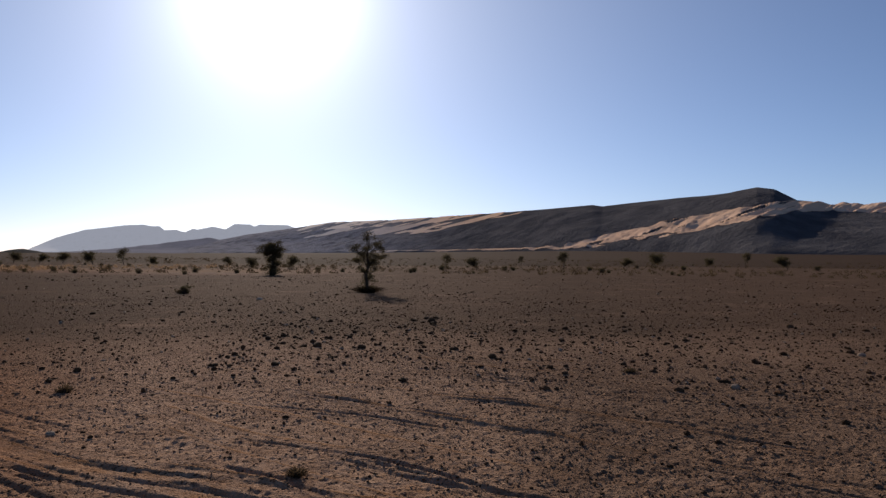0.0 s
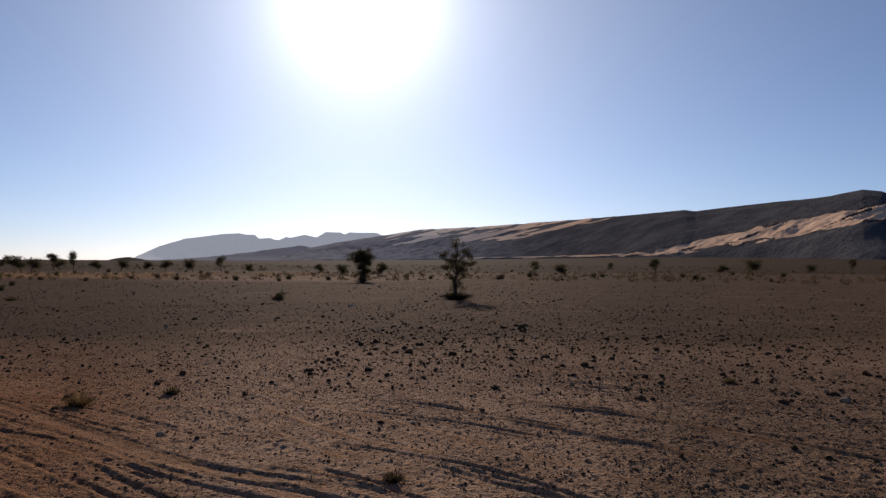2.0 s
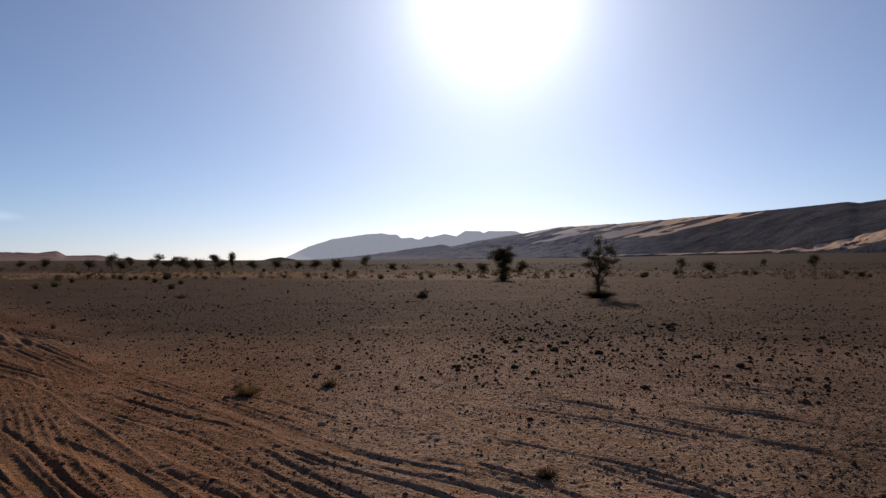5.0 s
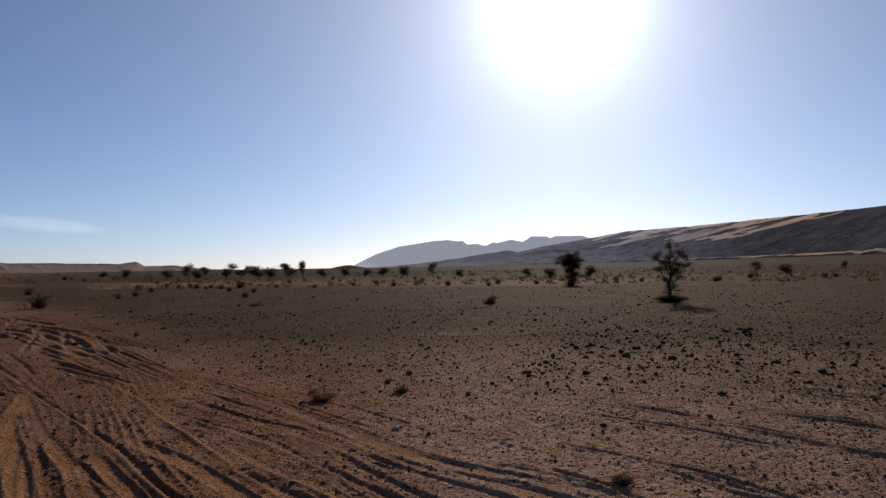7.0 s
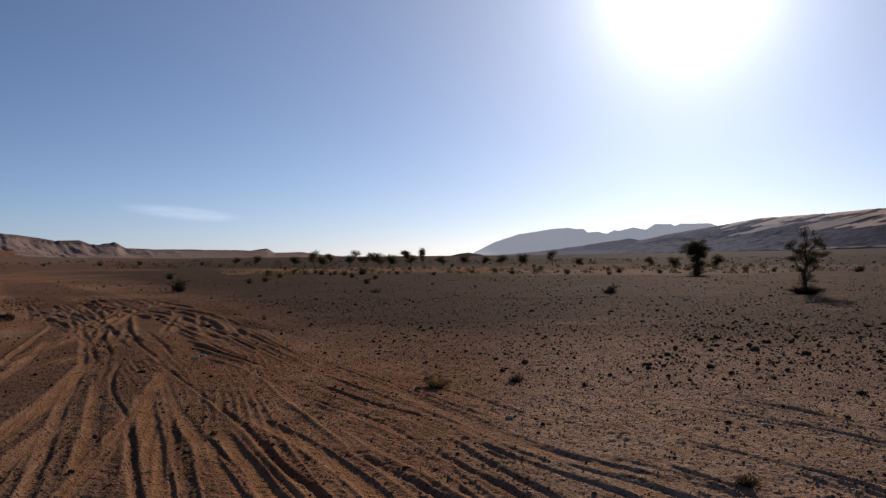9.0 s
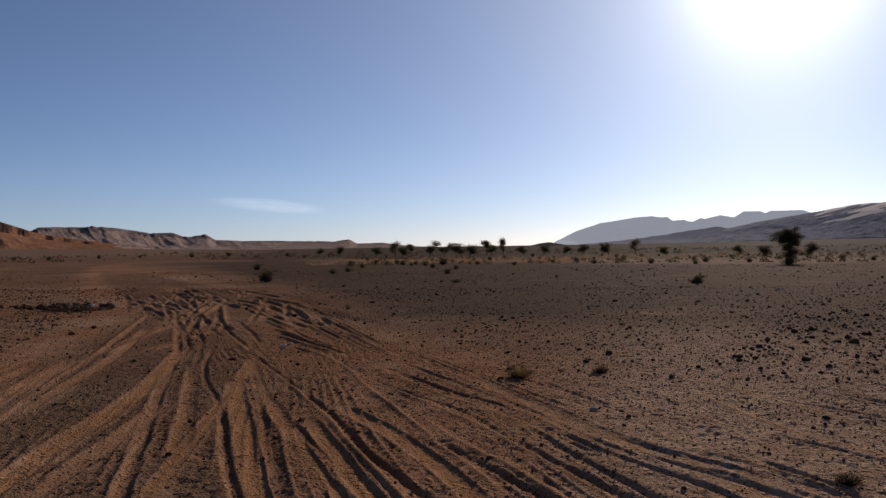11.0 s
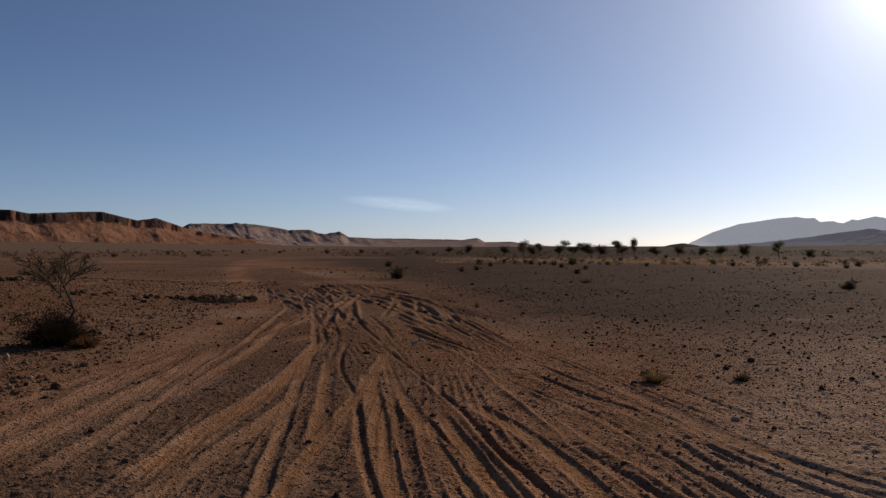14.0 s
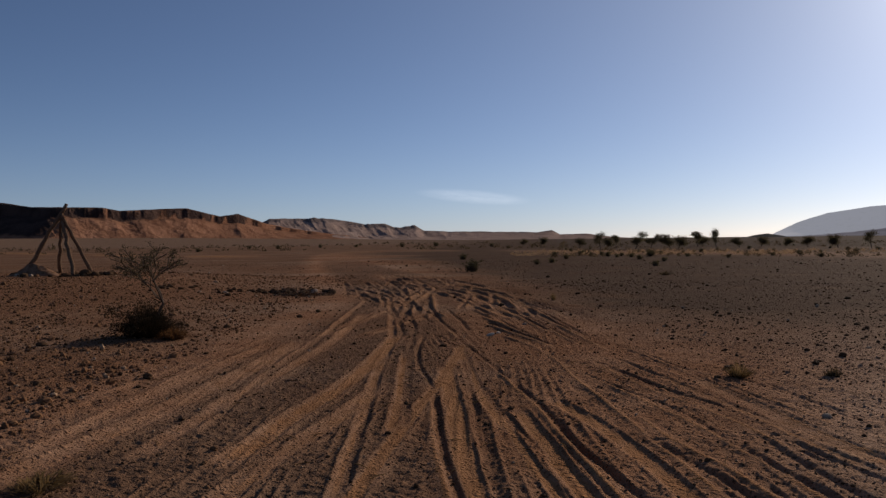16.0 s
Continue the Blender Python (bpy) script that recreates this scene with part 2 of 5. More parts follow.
M_SCRUB = plant_material("grey_scrub", (0.07, 0.05, 0.03), (0.15, 0.105, 0.062))
M_POLE = wood_material("weathered_pole", (0.085, 0.05, 0.032), (0.2, 0.125, 0.08))
M_CLOTH, _n = material("faded_sacking")
finish(_n, _n.mix(_n.ramp(_n.noise(here(_n), 7, 5, 0.6), 0.35, 0.65), (0.13, 0.07, 0.042), (0.22, 0.13, 0.085)), 0.9, _n.noise(here(_n), 60, 3, 0.6), 0.6, 0.01)

# ---- shaping tools ----


def smooth(v):
    v = np.clip(v, 0.0, 1.0)
    return v * v * (3 - 2 * v)


def lattice(ix, iy, seed):
    h = (ix.astype(np.int64) * 374761393 + iy.astype(np.int64) * 668265263 + seed * 1274126177) & 0xFFFFFFFF
    h = ((h ^ (h >> 13)) * 1103515245) & 0xFFFFFFFF
    h = ((h ^ (h >> 15)) * 668265263) & 0xFFFFFFFF
    return ((h ^ (h >> 16)) & 0xFFFF) / 32767.5 - 1.0


def vnoise(x, y, seed):
    x0, y0 = np.floor(x), np.floor(y)
    fx, fy = x - x0, y - y0
    fx, fy = fx * fx * (3 - 2 * fx), fy * fy * (3 - 2 * fy)
    a, b = lattice(x0, y0, seed), lattice(x0 + 1, y0, seed)
    c, d = lattice(x0, y0 + 1, seed), lattice(x0 + 1, y0 + 1, seed)
    return (a * (1 - fx) + b * fx) * (1 - fy) + (c * (1 - fx) + d * fx) * fy


def fbm(x, y, octaves, seed, gain=0.5):
    total, amp = 0.0, 1.0
    for i in range(octaves):
        total = total + amp * vnoise(x * 2.03 ** i + 17.3 * i, y * 2.03 ** i - 9.1 * i, seed + i)
        amp *= gain
    return total


def sheet(name, v, wrap=False):
    """A mesh from a grid of places, rows x columns x 3; wrap: the last column meets the first."""
    rows, cols = v.shape[:2]
    i = np.arange(rows - 1)[:, None]
    j = np.arange(cols if wrap else cols - 1)[None, :]
    k = (j + 1) % cols
    quads = np.stack([i * cols + j, i * cols + k, (i + 1) * cols + k, (i + 1) * cols + j], -1).reshape(-1, 4)
    return raw_mesh(name, v.reshape(-1, 3), quads, True)


def raw_mesh(name, verts, faces, smoothed=False):
    me = bpy.data.meshes.new(name)
    n, k = faces.shape
    me.vertices.add(len(verts))
    me.vertices.foreach_set("co", np.ascontiguousarray(verts, dtype=np.float32).ravel())
    me.loops.add(n * k)
    me.loops.foreach_set("vertex_index", np.ascontiguousarray(faces, dtype=np.int32).ravel())
    me.polygons.add(n)
    me.polygons.foreach_set("loop_start", np.arange(n, dtype=np.int32) * k)
    me.polygons.foreach_set("use_smooth", np.full(n, smoothed))
    me.update(calc_edges=True)
    me.validate()
    return me


def attribute(me, name, values):
    me.attributes.new(name, "FLOAT", "POINT").data.foreach_set("value", np.ascontiguousarray(values, dtype=np.float32).ravel())


def put(name, me, mat, parent=None, label="", category="", group="", kind="", at=None):
    """Links a mesh with its material as a thing, or as a part of parent."""
    if mat and not me.materials:
        me.materials.append(mat)
    ob = new(name, me)
    if parent:
        ob.parent = parent
    if at is not None:
        ob.matrix_basis = at
    return tagged(ob, label, category, group, kind)


# ---- the plain: its relief and wheel tracks ----
# soft track bed: its two borders, x by y
BED_Y = (0, 4, 8, 12, 16, 20, 24, 30, 36, 45, 60, 90)
BED_L = (-3.6, -3.5, -3.3, -2.9, -2.5, -2.4, -2.9, -4.1, -5.3, -7.0, -9.5, -14)
BED_R = (3.7, 3.5, 3.1, 2.7, 2.5, 2.1, 1.7, 0.9, -0.6, -3.0, -6.0, -10)

# wheel tracks pressed flat: how sandy, half width, then the places that each passes
WHEEL_BEDS = [
    (0.8, 0.12, [(-2.67, 11.57), (-2.84, 10.09), (-2.98, 8.94), (-3.06, 7.81), (-3.11, 6.91), (-3.18, 6.24)]),
    (1.0, 0.16, [(-2.27, 11.71), (-2.39, 9.45), (-2.55, 8.58), (-2.64, 7.9), (-2.71, 7.18), (-2.79, 6.5), (-2.9, 6.03), (-2.96, 5.56)]),
    (0.9, 0.1, [(-1.72, 16.19), (-1.68, 12.43), (-1.81, 10.96), (-1.97, 9.43), (-2.13, 8.4), (-2.2, 7.77)]),
    (0.9, 0.1, [(-2.2, 7.77), (-2.21, 7.09), (-2.28, 6.67), (-2.29, 6.29)]),
    (1.0, 0.13, [(-0.8, 12.36), (-0.96, 9.68), (-1.17, 8.14), (-1.39, 7.1), (-1.47, 6.35), (-1.53, 6.0)]),
    (0.8, 0.11, [(-0.77, 8.03), (-0.92, 7.08), (-1.07, 6.46), (-1.23, 5.83), (-1.34, 5.27), (-1.41, 4.84), (-1.81, 2.37)]),
]
WHEEL_BEDS += [
    (0.8, 0.07, [(-1.44, 20.85), (-1.1, 16.12), (-0.85, 13.1), (-0.8, 11.15), (-0.82, 9.54), (-0.77, 8.18), (-0.72, 6.81), (-0.7, 5.89), (-0.7, 5.07)]),
    (0.9, 0.06, [(-0.53, 10.37), (-0.47, 8.63), (-0.44, 7.48), (-0.44, 6.79)]),
    (1.0, 0.07, [(0.24, 11.16), (0.11, 9.87), (-0.01, 8.93), (-0.11, 8.2), (-0.25, 7.35), (-0.37, 6.49), (-0.44, 5.88), (-0.5, 5.31), (-0.57, 4.95), (-1.09, 2.5)]),
    (0.9, 0.1, [(0.04, 9.28), (0.08, 8.28), (0.1, 7.33), (0.13, 6.37), (0.15, 5.56), (0.17, 4.81), (0.25, 2.32)]),
    (0.9, 0.07, [(0.21, 11.05), (0.31, 9.26), (0.38, 8.26), (0.46, 7.39), (0.53, 6.51), (0.59, 5.69), (0.64, 5.14), (0.69, 4.8), (1.0, 2.32)]),
]
WHEEL_BEDS += [
    (0.9, 0.08, [(0.72, 6.96), (0.8, 6.17), (0.83, 5.4), (0.87, 4.79), (1.03, 2.3)]),
    (0.8, 0.09, [(1.15, 7.4), (1.3, 6.78), (1.4, 6.14), (1.48, 5.58), (1.5, 5.12), (1.5, 4.77), (1.53, 2.27)]),
    (0.55, 0.11, [(2.82, 8.7), (2.9, 7.75), (2.98, 6.89), (3.01, 6.22), (3.08, 5.75), (3.11, 5.46)]),
    (0.5, 0.06, [(2.27, 9.94), (2.53, 8.39), (2.72, 7.27), (2.84, 6.35), (2.9, 5.58)]),
    (0.6, 0.08, [(2.97, 6.1), (3.13, 5.48), (3.35, 4.91), (3.54, 4.44)]),
    (0.6, 0.06, [(5.43, 6.49), (5.66, 5.85), (5.79, 5.19), (5.83, 4.68)]),
    (0.6, 0.12, [(2.9, 6.68), (3.1, 5.66), (3.19, 5.03), (3.22, 4.5), (3.34, 2.01)]),
]
WHEEL_BEDS += [
    (0.5, 0.07, [(6.15, 6.67), (6.27, 5.8), (6.32, 4.78)]),
]
# ridges of thrown-up sand: height, half width, places
BERMS = [
    (0.022, 0.05, [(-2.91, 12.33), (-3.07, 11.05), (-3.15, 9.9), (-3.18, 8.95), (-3.22, 8.21), (-3.24, 7.56), (-3.24, 6.95), (-3.23, 6.42), (-3.26, 6.04)]),
    (0.016, 0.04, [(-3.11, 12.34), (-3.2, 11.22), (-3.37, 10.12), (-3.55, 9.07), (-3.66, 8.26), (-3.65, 7.5)]),
    (0.03, 0.045, [(-2.12, 20.03), (-2.07, 15.28), (-2.03, 12.32), (-2.14, 10.27), (-2.21, 9.15), (-2.18, 8.25), (-2.15, 7.51), (-2.13, 6.91)]),
    (0.035, 0.055, [(0.29, 11.51), (0.15, 10.08), (0.02, 9.0), (-0.09, 8.23), (-0.23, 7.42), (-0.35, 6.55), (-0.42, 5.91), (-0.48, 5.33)]),
    (0.025, 0.05, [(-0.12, 7.59), (-0.08, 6.38), (-0.04, 5.56), (0.01, 4.82), (0.19, 2.33)]),
]
BERMS += [
    (0.03, 0.04, [(-0.38, 20.63), (0.05, 13.88), (0.18, 12.29), (0.42, 10.67), (0.64, 9.35), (0.8, 8.18), (0.87, 7.3), (0.94, 6.49), (0.98, 5.8), (1.02, 5.13), (1.05, 4.79), (1.26, 2.3)]),
    (0.025, 0.035, [(1.06, 12.22), (1.38, 10.84), (1.46, 9.37), (1.53, 7.99), (1.59, 6.98), (1.65, 6.22), (1.68, 5.57), (1.7, 5.05)]),
    (0.025, 0.04, [(1.76, 6.65), (1.81, 6.02), (1.93, 5.61), (1.97, 5.16), (2.0, 4.76), (2.23, 2.27)]),
    (0.025, 0.035, [(1.53, 9.36), (1.75, 8.49), (1.92, 7.67), (2.09, 6.94), (2.18, 6.32), (2.23, 5.86), (2.26, 5.4), (2.28, 4.95), (2.3, 4.75), (2.45, 2.26)]),
    (0.02, 0.03, [(1.9, 9.54), (2.15, 8.1), (2.36, 7.47), (2.52, 6.72), (2.6, 6.01)]),
]
BERMS += [
    (0.018, 0.025, [(2.49, 12.45), (2.61, 11.05), (2.75, 9.84), (2.87, 8.87), (2.97, 7.92), (3.04, 7.02), (3.05, 6.31), (3.14, 5.87)]),
    (0.018, 0.025, [(2.37, 16.71), (2.41, 14.11), (2.56, 12.82), (2.7, 10.78), (2.9, 9.62), (3.1, 8.42), (3.16, 7.56), (3.26, 6.73)]),
    (0.016, 0.025, [(2.5, 8.71), (2.66, 7.71), (2.77, 6.75), (2.86, 6.0)]),
    (0.03, 0.05, [(0.9, 13.91), (1.24, 12.57), (1.51, 11.34)]),
    (0.03, 0.05, [(0.73, 17.08), (0.99, 15.31), (1.18, 13.7)]),
    (0.03, 0.05, [(1.49, 17.24), (1.78, 14.05), (1.95, 11.74)]),
    (0.03, 0.05, [(1.87, 19.11), (2.13, 14.74), (2.27, 11.85)]),
    (0.03, 0.05, [(1.97, 17.58), (2.09, 16.05), (2.16, 14.53)]),
]
BERMS += [
    (0.03, 0.05, [(0.87, 15.21), (1.18, 13.7), (1.42, 12.33)]),
    (0.03, 0.05, [(1.27, 17.68), (1.54, 15.24), (1.72, 13.22)]),
    (0.03, 0.05, [(1.96, 15.08), (2.14, 12.86), (2.26, 11.12)]),
    (0.03, 0.05, [(0.3, 21.29), (0.73, 18.64), (1.06, 16.38)]),
    (0.03, 0.05, [(0.53, 18.53), (0.97, 16.85), (1.31, 15.16)]),
    (0.05, 0.07, [(-2.57, 26.78), (-1.38, 21.03)]),
    (0.05, 0.07, [(-2.48, 28.42), (-1.13, 20.98)]),
    (0.05, 0.07, [(-1.89, 28.28), (-0.92, 21.14)]),
    (0.05, 0.07, [(-1.71, 29.37), (-0.7, 21.93)]),
    (0.05, 0.07, [(-0.81, 28.03), (0.16, 21.75)]),
    (0.05, 0.07, [(-0.03, 27.86), (0.83, 22.76)]),
    (0.05, 0.07, [(-1.41, 31.49), (-0.41, 25.7)]),
    (0.05, 0.07, [(-0.79, 34.36), (0.35, 26.17)]),
]
BERMS += [
    (0.05, 0.07, [(-2.31, 34.69), (-1.26, 28.14)]),
    (0.034, 0.04, [(3.57, 5.0), (3.72, 4.53), (3.75, 4.12), (3.8, 3.88), (4.34, 1.44)]),
    (0.027, 0.03, [(6.31, 6.82), (6.33, 6.19), (6.32, 5.68), (6.26, 5.25)]),
    (0.034, 0.035, [(6.22, 4.94), (6.23, 4.3), (6.26, 3.88), (6.29, 3.49), (6.2, 2.94)]),
    (0.024, 0.03, [(7.54, 5.3), (7.41, 4.6), (7.31, 4.07), (7.38, 3.48)]),
    (0.027, 0.035, [(7.12, 5.43), (7.29, 4.29), (7.24, 3.85), (7.27, 3.24), (7.31, 2.74), (7.3, 2.32)]),
    (0.024, 0.03, [(6.28, 4.03), (6.3, 3.38), (6.26, 2.81), (6.23, 2.55)]),
    (0.027, 0.035, [(6.2, 1.89), (6.17, 1.44), (6.25, 0.88), (6.6, -1.6)]),
    (0.02, 0.03, [(13.67, 3.41), (13.58, 2.71), (13.54, 2.02)]),
]
# ruts: depth, half width, places
RUTS = [
    (0.025, 0.03, [(-2.03, 19.15), (-1.97, 14.73), (-1.94, 11.93), (-2.05, 10.0), (-2.12, 8.93), (-2.1, 8.1), (-2.08, 7.39)]),
    (0.02, 0.04, [(-0.93, 8.66), (-1.06, 7.77), (-1.2, 6.93), (-1.3, 6.16), (-1.37, 5.54)]),
    (0.025, 0.035, [(-0.69, 7.13), (-0.69, 6.5), (-0.67, 5.89), (-0.67, 5.31)]),
    (0.03, 0.045, [(-0.43, 9.92), (-0.39, 8.31), (-0.34, 7.01)]),
    (0.05, 0.04, [(-0.34, 12.33), (-0.38, 11.33), (-0.37, 10.59), (-0.31, 9.78), (-0.19, 9.01), (-0.14, 8.6)]),
    (0.07, 0.05, [(-0.07, 7.67), (-0.04, 6.57), (0.0, 5.86), (0.04, 5.29), (0.08, 4.82), (0.32, 2.33)]),
    (0.03, 0.05, [(0.26, 9.86), (0.29, 8.27), (0.31, 7.2), (0.32, 6.37), (0.32, 5.55), (0.31, 4.86), (0.31, 2.36)]),
]
RUTS += [
    (0.03, 0.04, [(0.45, 8.26), (0.53, 7.26), (0.63, 6.6), (0.71, 6.0)]),
    (0.03, 0.05, [(0.49, 6.36), (0.53, 5.69), (0.57, 5.15), (0.6, 4.82), (0.8, 2.33)]),
    (0.03, 0.04, [(0.23, 12.08), (0.41, 10.93), (0.55, 9.96), (0.69, 9.16)]),
    (0.05, 0.045, [(0.83, 8.23), (0.93, 7.37), (0.98, 6.77), (1.0, 6.43), (1.06, 5.75), (1.15, 5.15), (1.21, 4.78), (1.59, 2.31)]),
    (0.055, 0.05, [(1.71, 5.91), (1.79, 5.43), (1.85, 5.04), (1.9, 4.75), (2.31, 2.29)]),
    (0.03, 0.035, [(1.7, 8.82), (1.87, 8.17), (2.01, 7.8), (2.17, 7.18), (2.22, 6.57), (2.25, 6.02)]),
    (0.05, 0.045, [(2.09, 9.15), (2.24, 8.46), (2.4, 7.95), (2.53, 7.56)]),
]
RUTS += [
    (0.05, 0.055, [(2.29, 5.78), (2.33, 5.21), (2.35, 4.86), (2.37, 4.73), (2.82, 2.27)]),
    (0.05, 0.055, [(2.53, 5.85), (2.53, 5.41), (2.56, 4.99), (2.57, 4.74), (2.7, 2.25)]),
    (0.05, 0.055, [(2.79, 5.68), (2.85, 5.33), (2.89, 5.07)]),
    (0.035, 0.05, [(0.89, 14.48), (1.25, 13.03), (1.53, 11.71)]),
    (0.035, 0.05, [(0.72, 17.91), (0.99, 16.01), (1.19, 14.25)]),
    (0.035, 0.05, [(1.51, 18.07), (1.81, 14.63), (1.99, 12.14)]),
    (0.035, 0.05, [(1.91, 20.18), (2.18, 15.38), (2.32, 12.25)]),
    (0.035, 0.05, [(2.02, 18.45), (2.14, 16.81), (2.21, 15.16)]),
    (0.035, 0.05, [(0.87, 15.9), (1.19, 14.25), (1.44, 12.77)]),
    (0.035, 0.05, [(1.28, 18.55), (1.56, 15.94), (1.75, 13.73)]),
]
RUTS += [
    (0.035, 0.05, [(2.01, 15.76), (2.18, 13.34), (2.29, 11.47)]),
    (0.035, 0.05, [(0.25, 22.64), (0.72, 19.64), (1.06, 17.16)]),
    (0.035, 0.05, [(0.5, 19.51), (0.96, 17.66), (1.33, 15.85)]),
    (0.05, 0.07, [(-2.76, 28.14), (-1.48, 21.87)]),
    (0.05, 0.07, [(-2.68, 30.04), (-1.22, 21.82)]),
    (0.05, 0.07, [(-2.06, 29.86), (-1.01, 21.99)]),
    (0.05, 0.07, [(-1.87, 31.11), (-0.78, 22.84)]),
    (0.05, 0.07, [(-0.92, 29.6), (0.12, 22.66)]),
    (0.05, 0.07, [(-0.1, 29.4), (0.82, 23.76)]),
    (0.05, 0.07, [(-1.59, 33.84), (-0.49, 26.97)]),
    (0.05, 0.07, [(-0.93, 36.99), (0.31, 27.45)]),
    (0.05, 0.07, [(-2.57, 37.33), (-1.4, 29.71)]),
    (0.04, 0.06, [(-3.81, 29.59), (-3.07, 24.54), (-2.73, 21.66)]),
]
RUTS += [
    (0.04, 0.06, [(-3.36, 28.3), (-2.57, 23.66), (-2.1, 20.58)]),
    (0.035, 0.05, [(-0.71, 18.92), (-0.49, 16.56), (-0.28, 14.89)]),
    (0.035, 0.05, [(-0.5, 20.66), (-0.16, 16.4), (0.02, 14.16), (0.14, 13.36)]),
    (0.035, 0.05, [(0.12, 17.29), (0.31, 15.38), (0.4, 13.68)]),
    (0.035, 0.045, [(-0.92, 19.3), (-0.71, 16.08), (-0.51, 13.92), (-0.5, 11.57)]),
    (0.03, 0.045, [(-1.32, 19.04), (-0.91, 15.5), (-0.68, 13.09)]),
    (0.03, 0.04, [(-1.74, 19.11), (-1.17, 16.78), (-0.65, 14.71)]),
    (0.055, 0.05, [(3.14, 5.05), (3.26, 4.59), (3.35, 4.26), (3.4, 4.02), (3.95, 1.58)]),
    (0.054, 0.05, [(3.77, 4.74), (3.79, 4.3), (3.82, 4.14), (3.77, 3.8), (3.4, 1.32)]),
]
RUTS += [
    (0.045, 0.05, [(4.48, 4.05), (4.47, 3.72), (4.48, 3.47), (4.53, 3.23), (5.03, 0.78)]),
    (0.027, 0.03, [(6.33, 5.02), (6.34, 4.39), (6.37, 3.95), (6.4, 3.55)]),
    (0.034, 0.035, [(8.56, 6.65), (8.61, 5.99), (8.61, 5.52)]),
    (0.027, 0.03, [(3.37, 8.61), (3.51, 7.82), (3.56, 7.08)]),
    (0.027, 0.03, [(4.26, 14.37), (4.63, 12.73), (4.71, 11.42)]),
    (0.027, 0.035, [(8.6, 6.62), (8.75, 5.63), (8.76, 4.79)]),
    (0.034, 0.035, [(7.26, 5.54), (7.42, 4.37), (7.37, 3.92), (7.41, 3.31), (7.48, 2.81)]),
    (0.027, 0.035, [(6.72, 3.62), (6.79, 3.07), (6.78, 2.53)]),
    (0.027, 0.035, [(9.73, 3.36), (9.62, 2.78)]),
    (0.034, 0.035, [(8.28, 3.14), (8.19, 2.8)]),
]
RUTS += [
    (0.041, 0.04, [(7.21, 1.94), (7.22, 1.5), (6.99, 0.97)]),
    (0.041, 0.04, [(6.31, 1.89), (6.26, 1.47), (6.39, 0.88)]),
    (0.045, 0.05, [(2.73, 5.57), (2.9, 5.02), (2.99, 4.6), (3.52, 2.16)]),
    (0.027, 0.03, [(3.52, 8.26), (3.55, 7.56), (3.6, 7.25)]),
    (0.054, 0.05, [(4.4, 4.02), (4.44, 3.72), (4.49, 3.31), (4.54, 2.88), (4.84, 0.4)]),
    (0.027, 0.04, [(3.65, 5.02), (3.84, 4.27)]),
    (0.034, 0.04, [(9.73, 2.5), (9.78, 2.02), (9.94, 1.44)]),
]


def wandering_tracks():
    """More tracks: bundles that wander to and fro where the bed bends away, and faint ones on the stony ground beside it."""
    rnd = random.Random(5)
    beds, berms = [], []
    for k in range(30):
        y0 = rnd.choice((13.0, 16.0, 18.0, 20.0, 22.0, 26.0))
        y1 = y0 + rnd.uniform(4, 11)
        s0, s1, ph = rnd.uniform(0.05, 0.95), rnd.uniform(-0.3, 0.3), rnd.uniform(0, 6)
        pts = []
        for i in range(9):
            y = y0 + (y1 - y0) * i / 8
            q = min(1.03, max(-0.03, s0 + s1 * i / 8 + 0.05 * math.sin(ph + y * 0.5)))
            l, r = np.interp(y, BED_Y, BED_L), np.interp(y, BED_Y, BED_R)
            pts.append((l + (r - l) * q, y))
        beds.append((rnd.uniform(0.3, 0.6), rnd.uniform(0.05, 0.08), pts))
        berms.append((rnd.uniform(0.025, 0.05), rnd.uniform(0.04, 0.07), [(x + 0.14, y) for x, y in pts]))
    for k in range(26):
        x = rnd.uniform(3.8, 11) if k < 20 else rnd.uniform(9, 18)
        d = rnd.uniform(-0.12, 0.06)
        y0 = rnd.uniform(-2, 6)
        y1 = y0 + rnd.uniform(2.0, 6)
        pts = [(x + d * (y1 - y0) * i / 5 + 0.08 * math.sin(k + i), y0 + (y1 - y0) * i / 5) for i in range(6)]
        (berms if k % 2 else beds).append((rnd.uniform(0.008, 0.016) if k % 2 else rnd.uniform(0.3, 0.5), rnd.uniform(0.025, 0.05), pts))
    return beds, berms


def along(pts, x, y, over):
    """Sideways distance from a track's line, and a fade at its two ends, for the places near it."""
    pts = sorted(pts, key=lambda q: q[1])
    ys, xs = np.array([q[1] for q in pts]), np.array([q[0] for q in pts])
    fine = np.linspace(ys[0] - over, ys[-1] + over, 60)
    first, last = (xs[1] - xs[0]) / (ys[1] - ys[0]), (xs[-1] - xs[-2]) / (ys[-1] - ys[-2])
    line = np.interp(fine, ys, xs) + first * np.minimum(fine - ys[0], 0) + last * np.maximum(fine - ys[-1], 0)
    line = np.convolve(np.pad(line, 4, mode="edge"), np.ones(9) / 9, mode="valid")
    near = np.nonzero((y > fine[0]) & (y < fine[-1]) & (x > line.min() - 0.8) & (x < line.max() + 0.8))
    px, py = x[near], y[near]
    slope = np.interp(py, fine, np.gradient(line, fine))
    d = (px - np.interp(py, fine, line)) / np.sqrt(1 + slope ** 2)
    ends = smooth((py - fine[0]) / over) * smooth((fine[-1] - py) / over)
    return near, d, ends


def combed(u):
    """Sharp raised lines, one for each whole number."""
    return (1 - np.abs(np.sin(np.pi * u))) ** 1.3


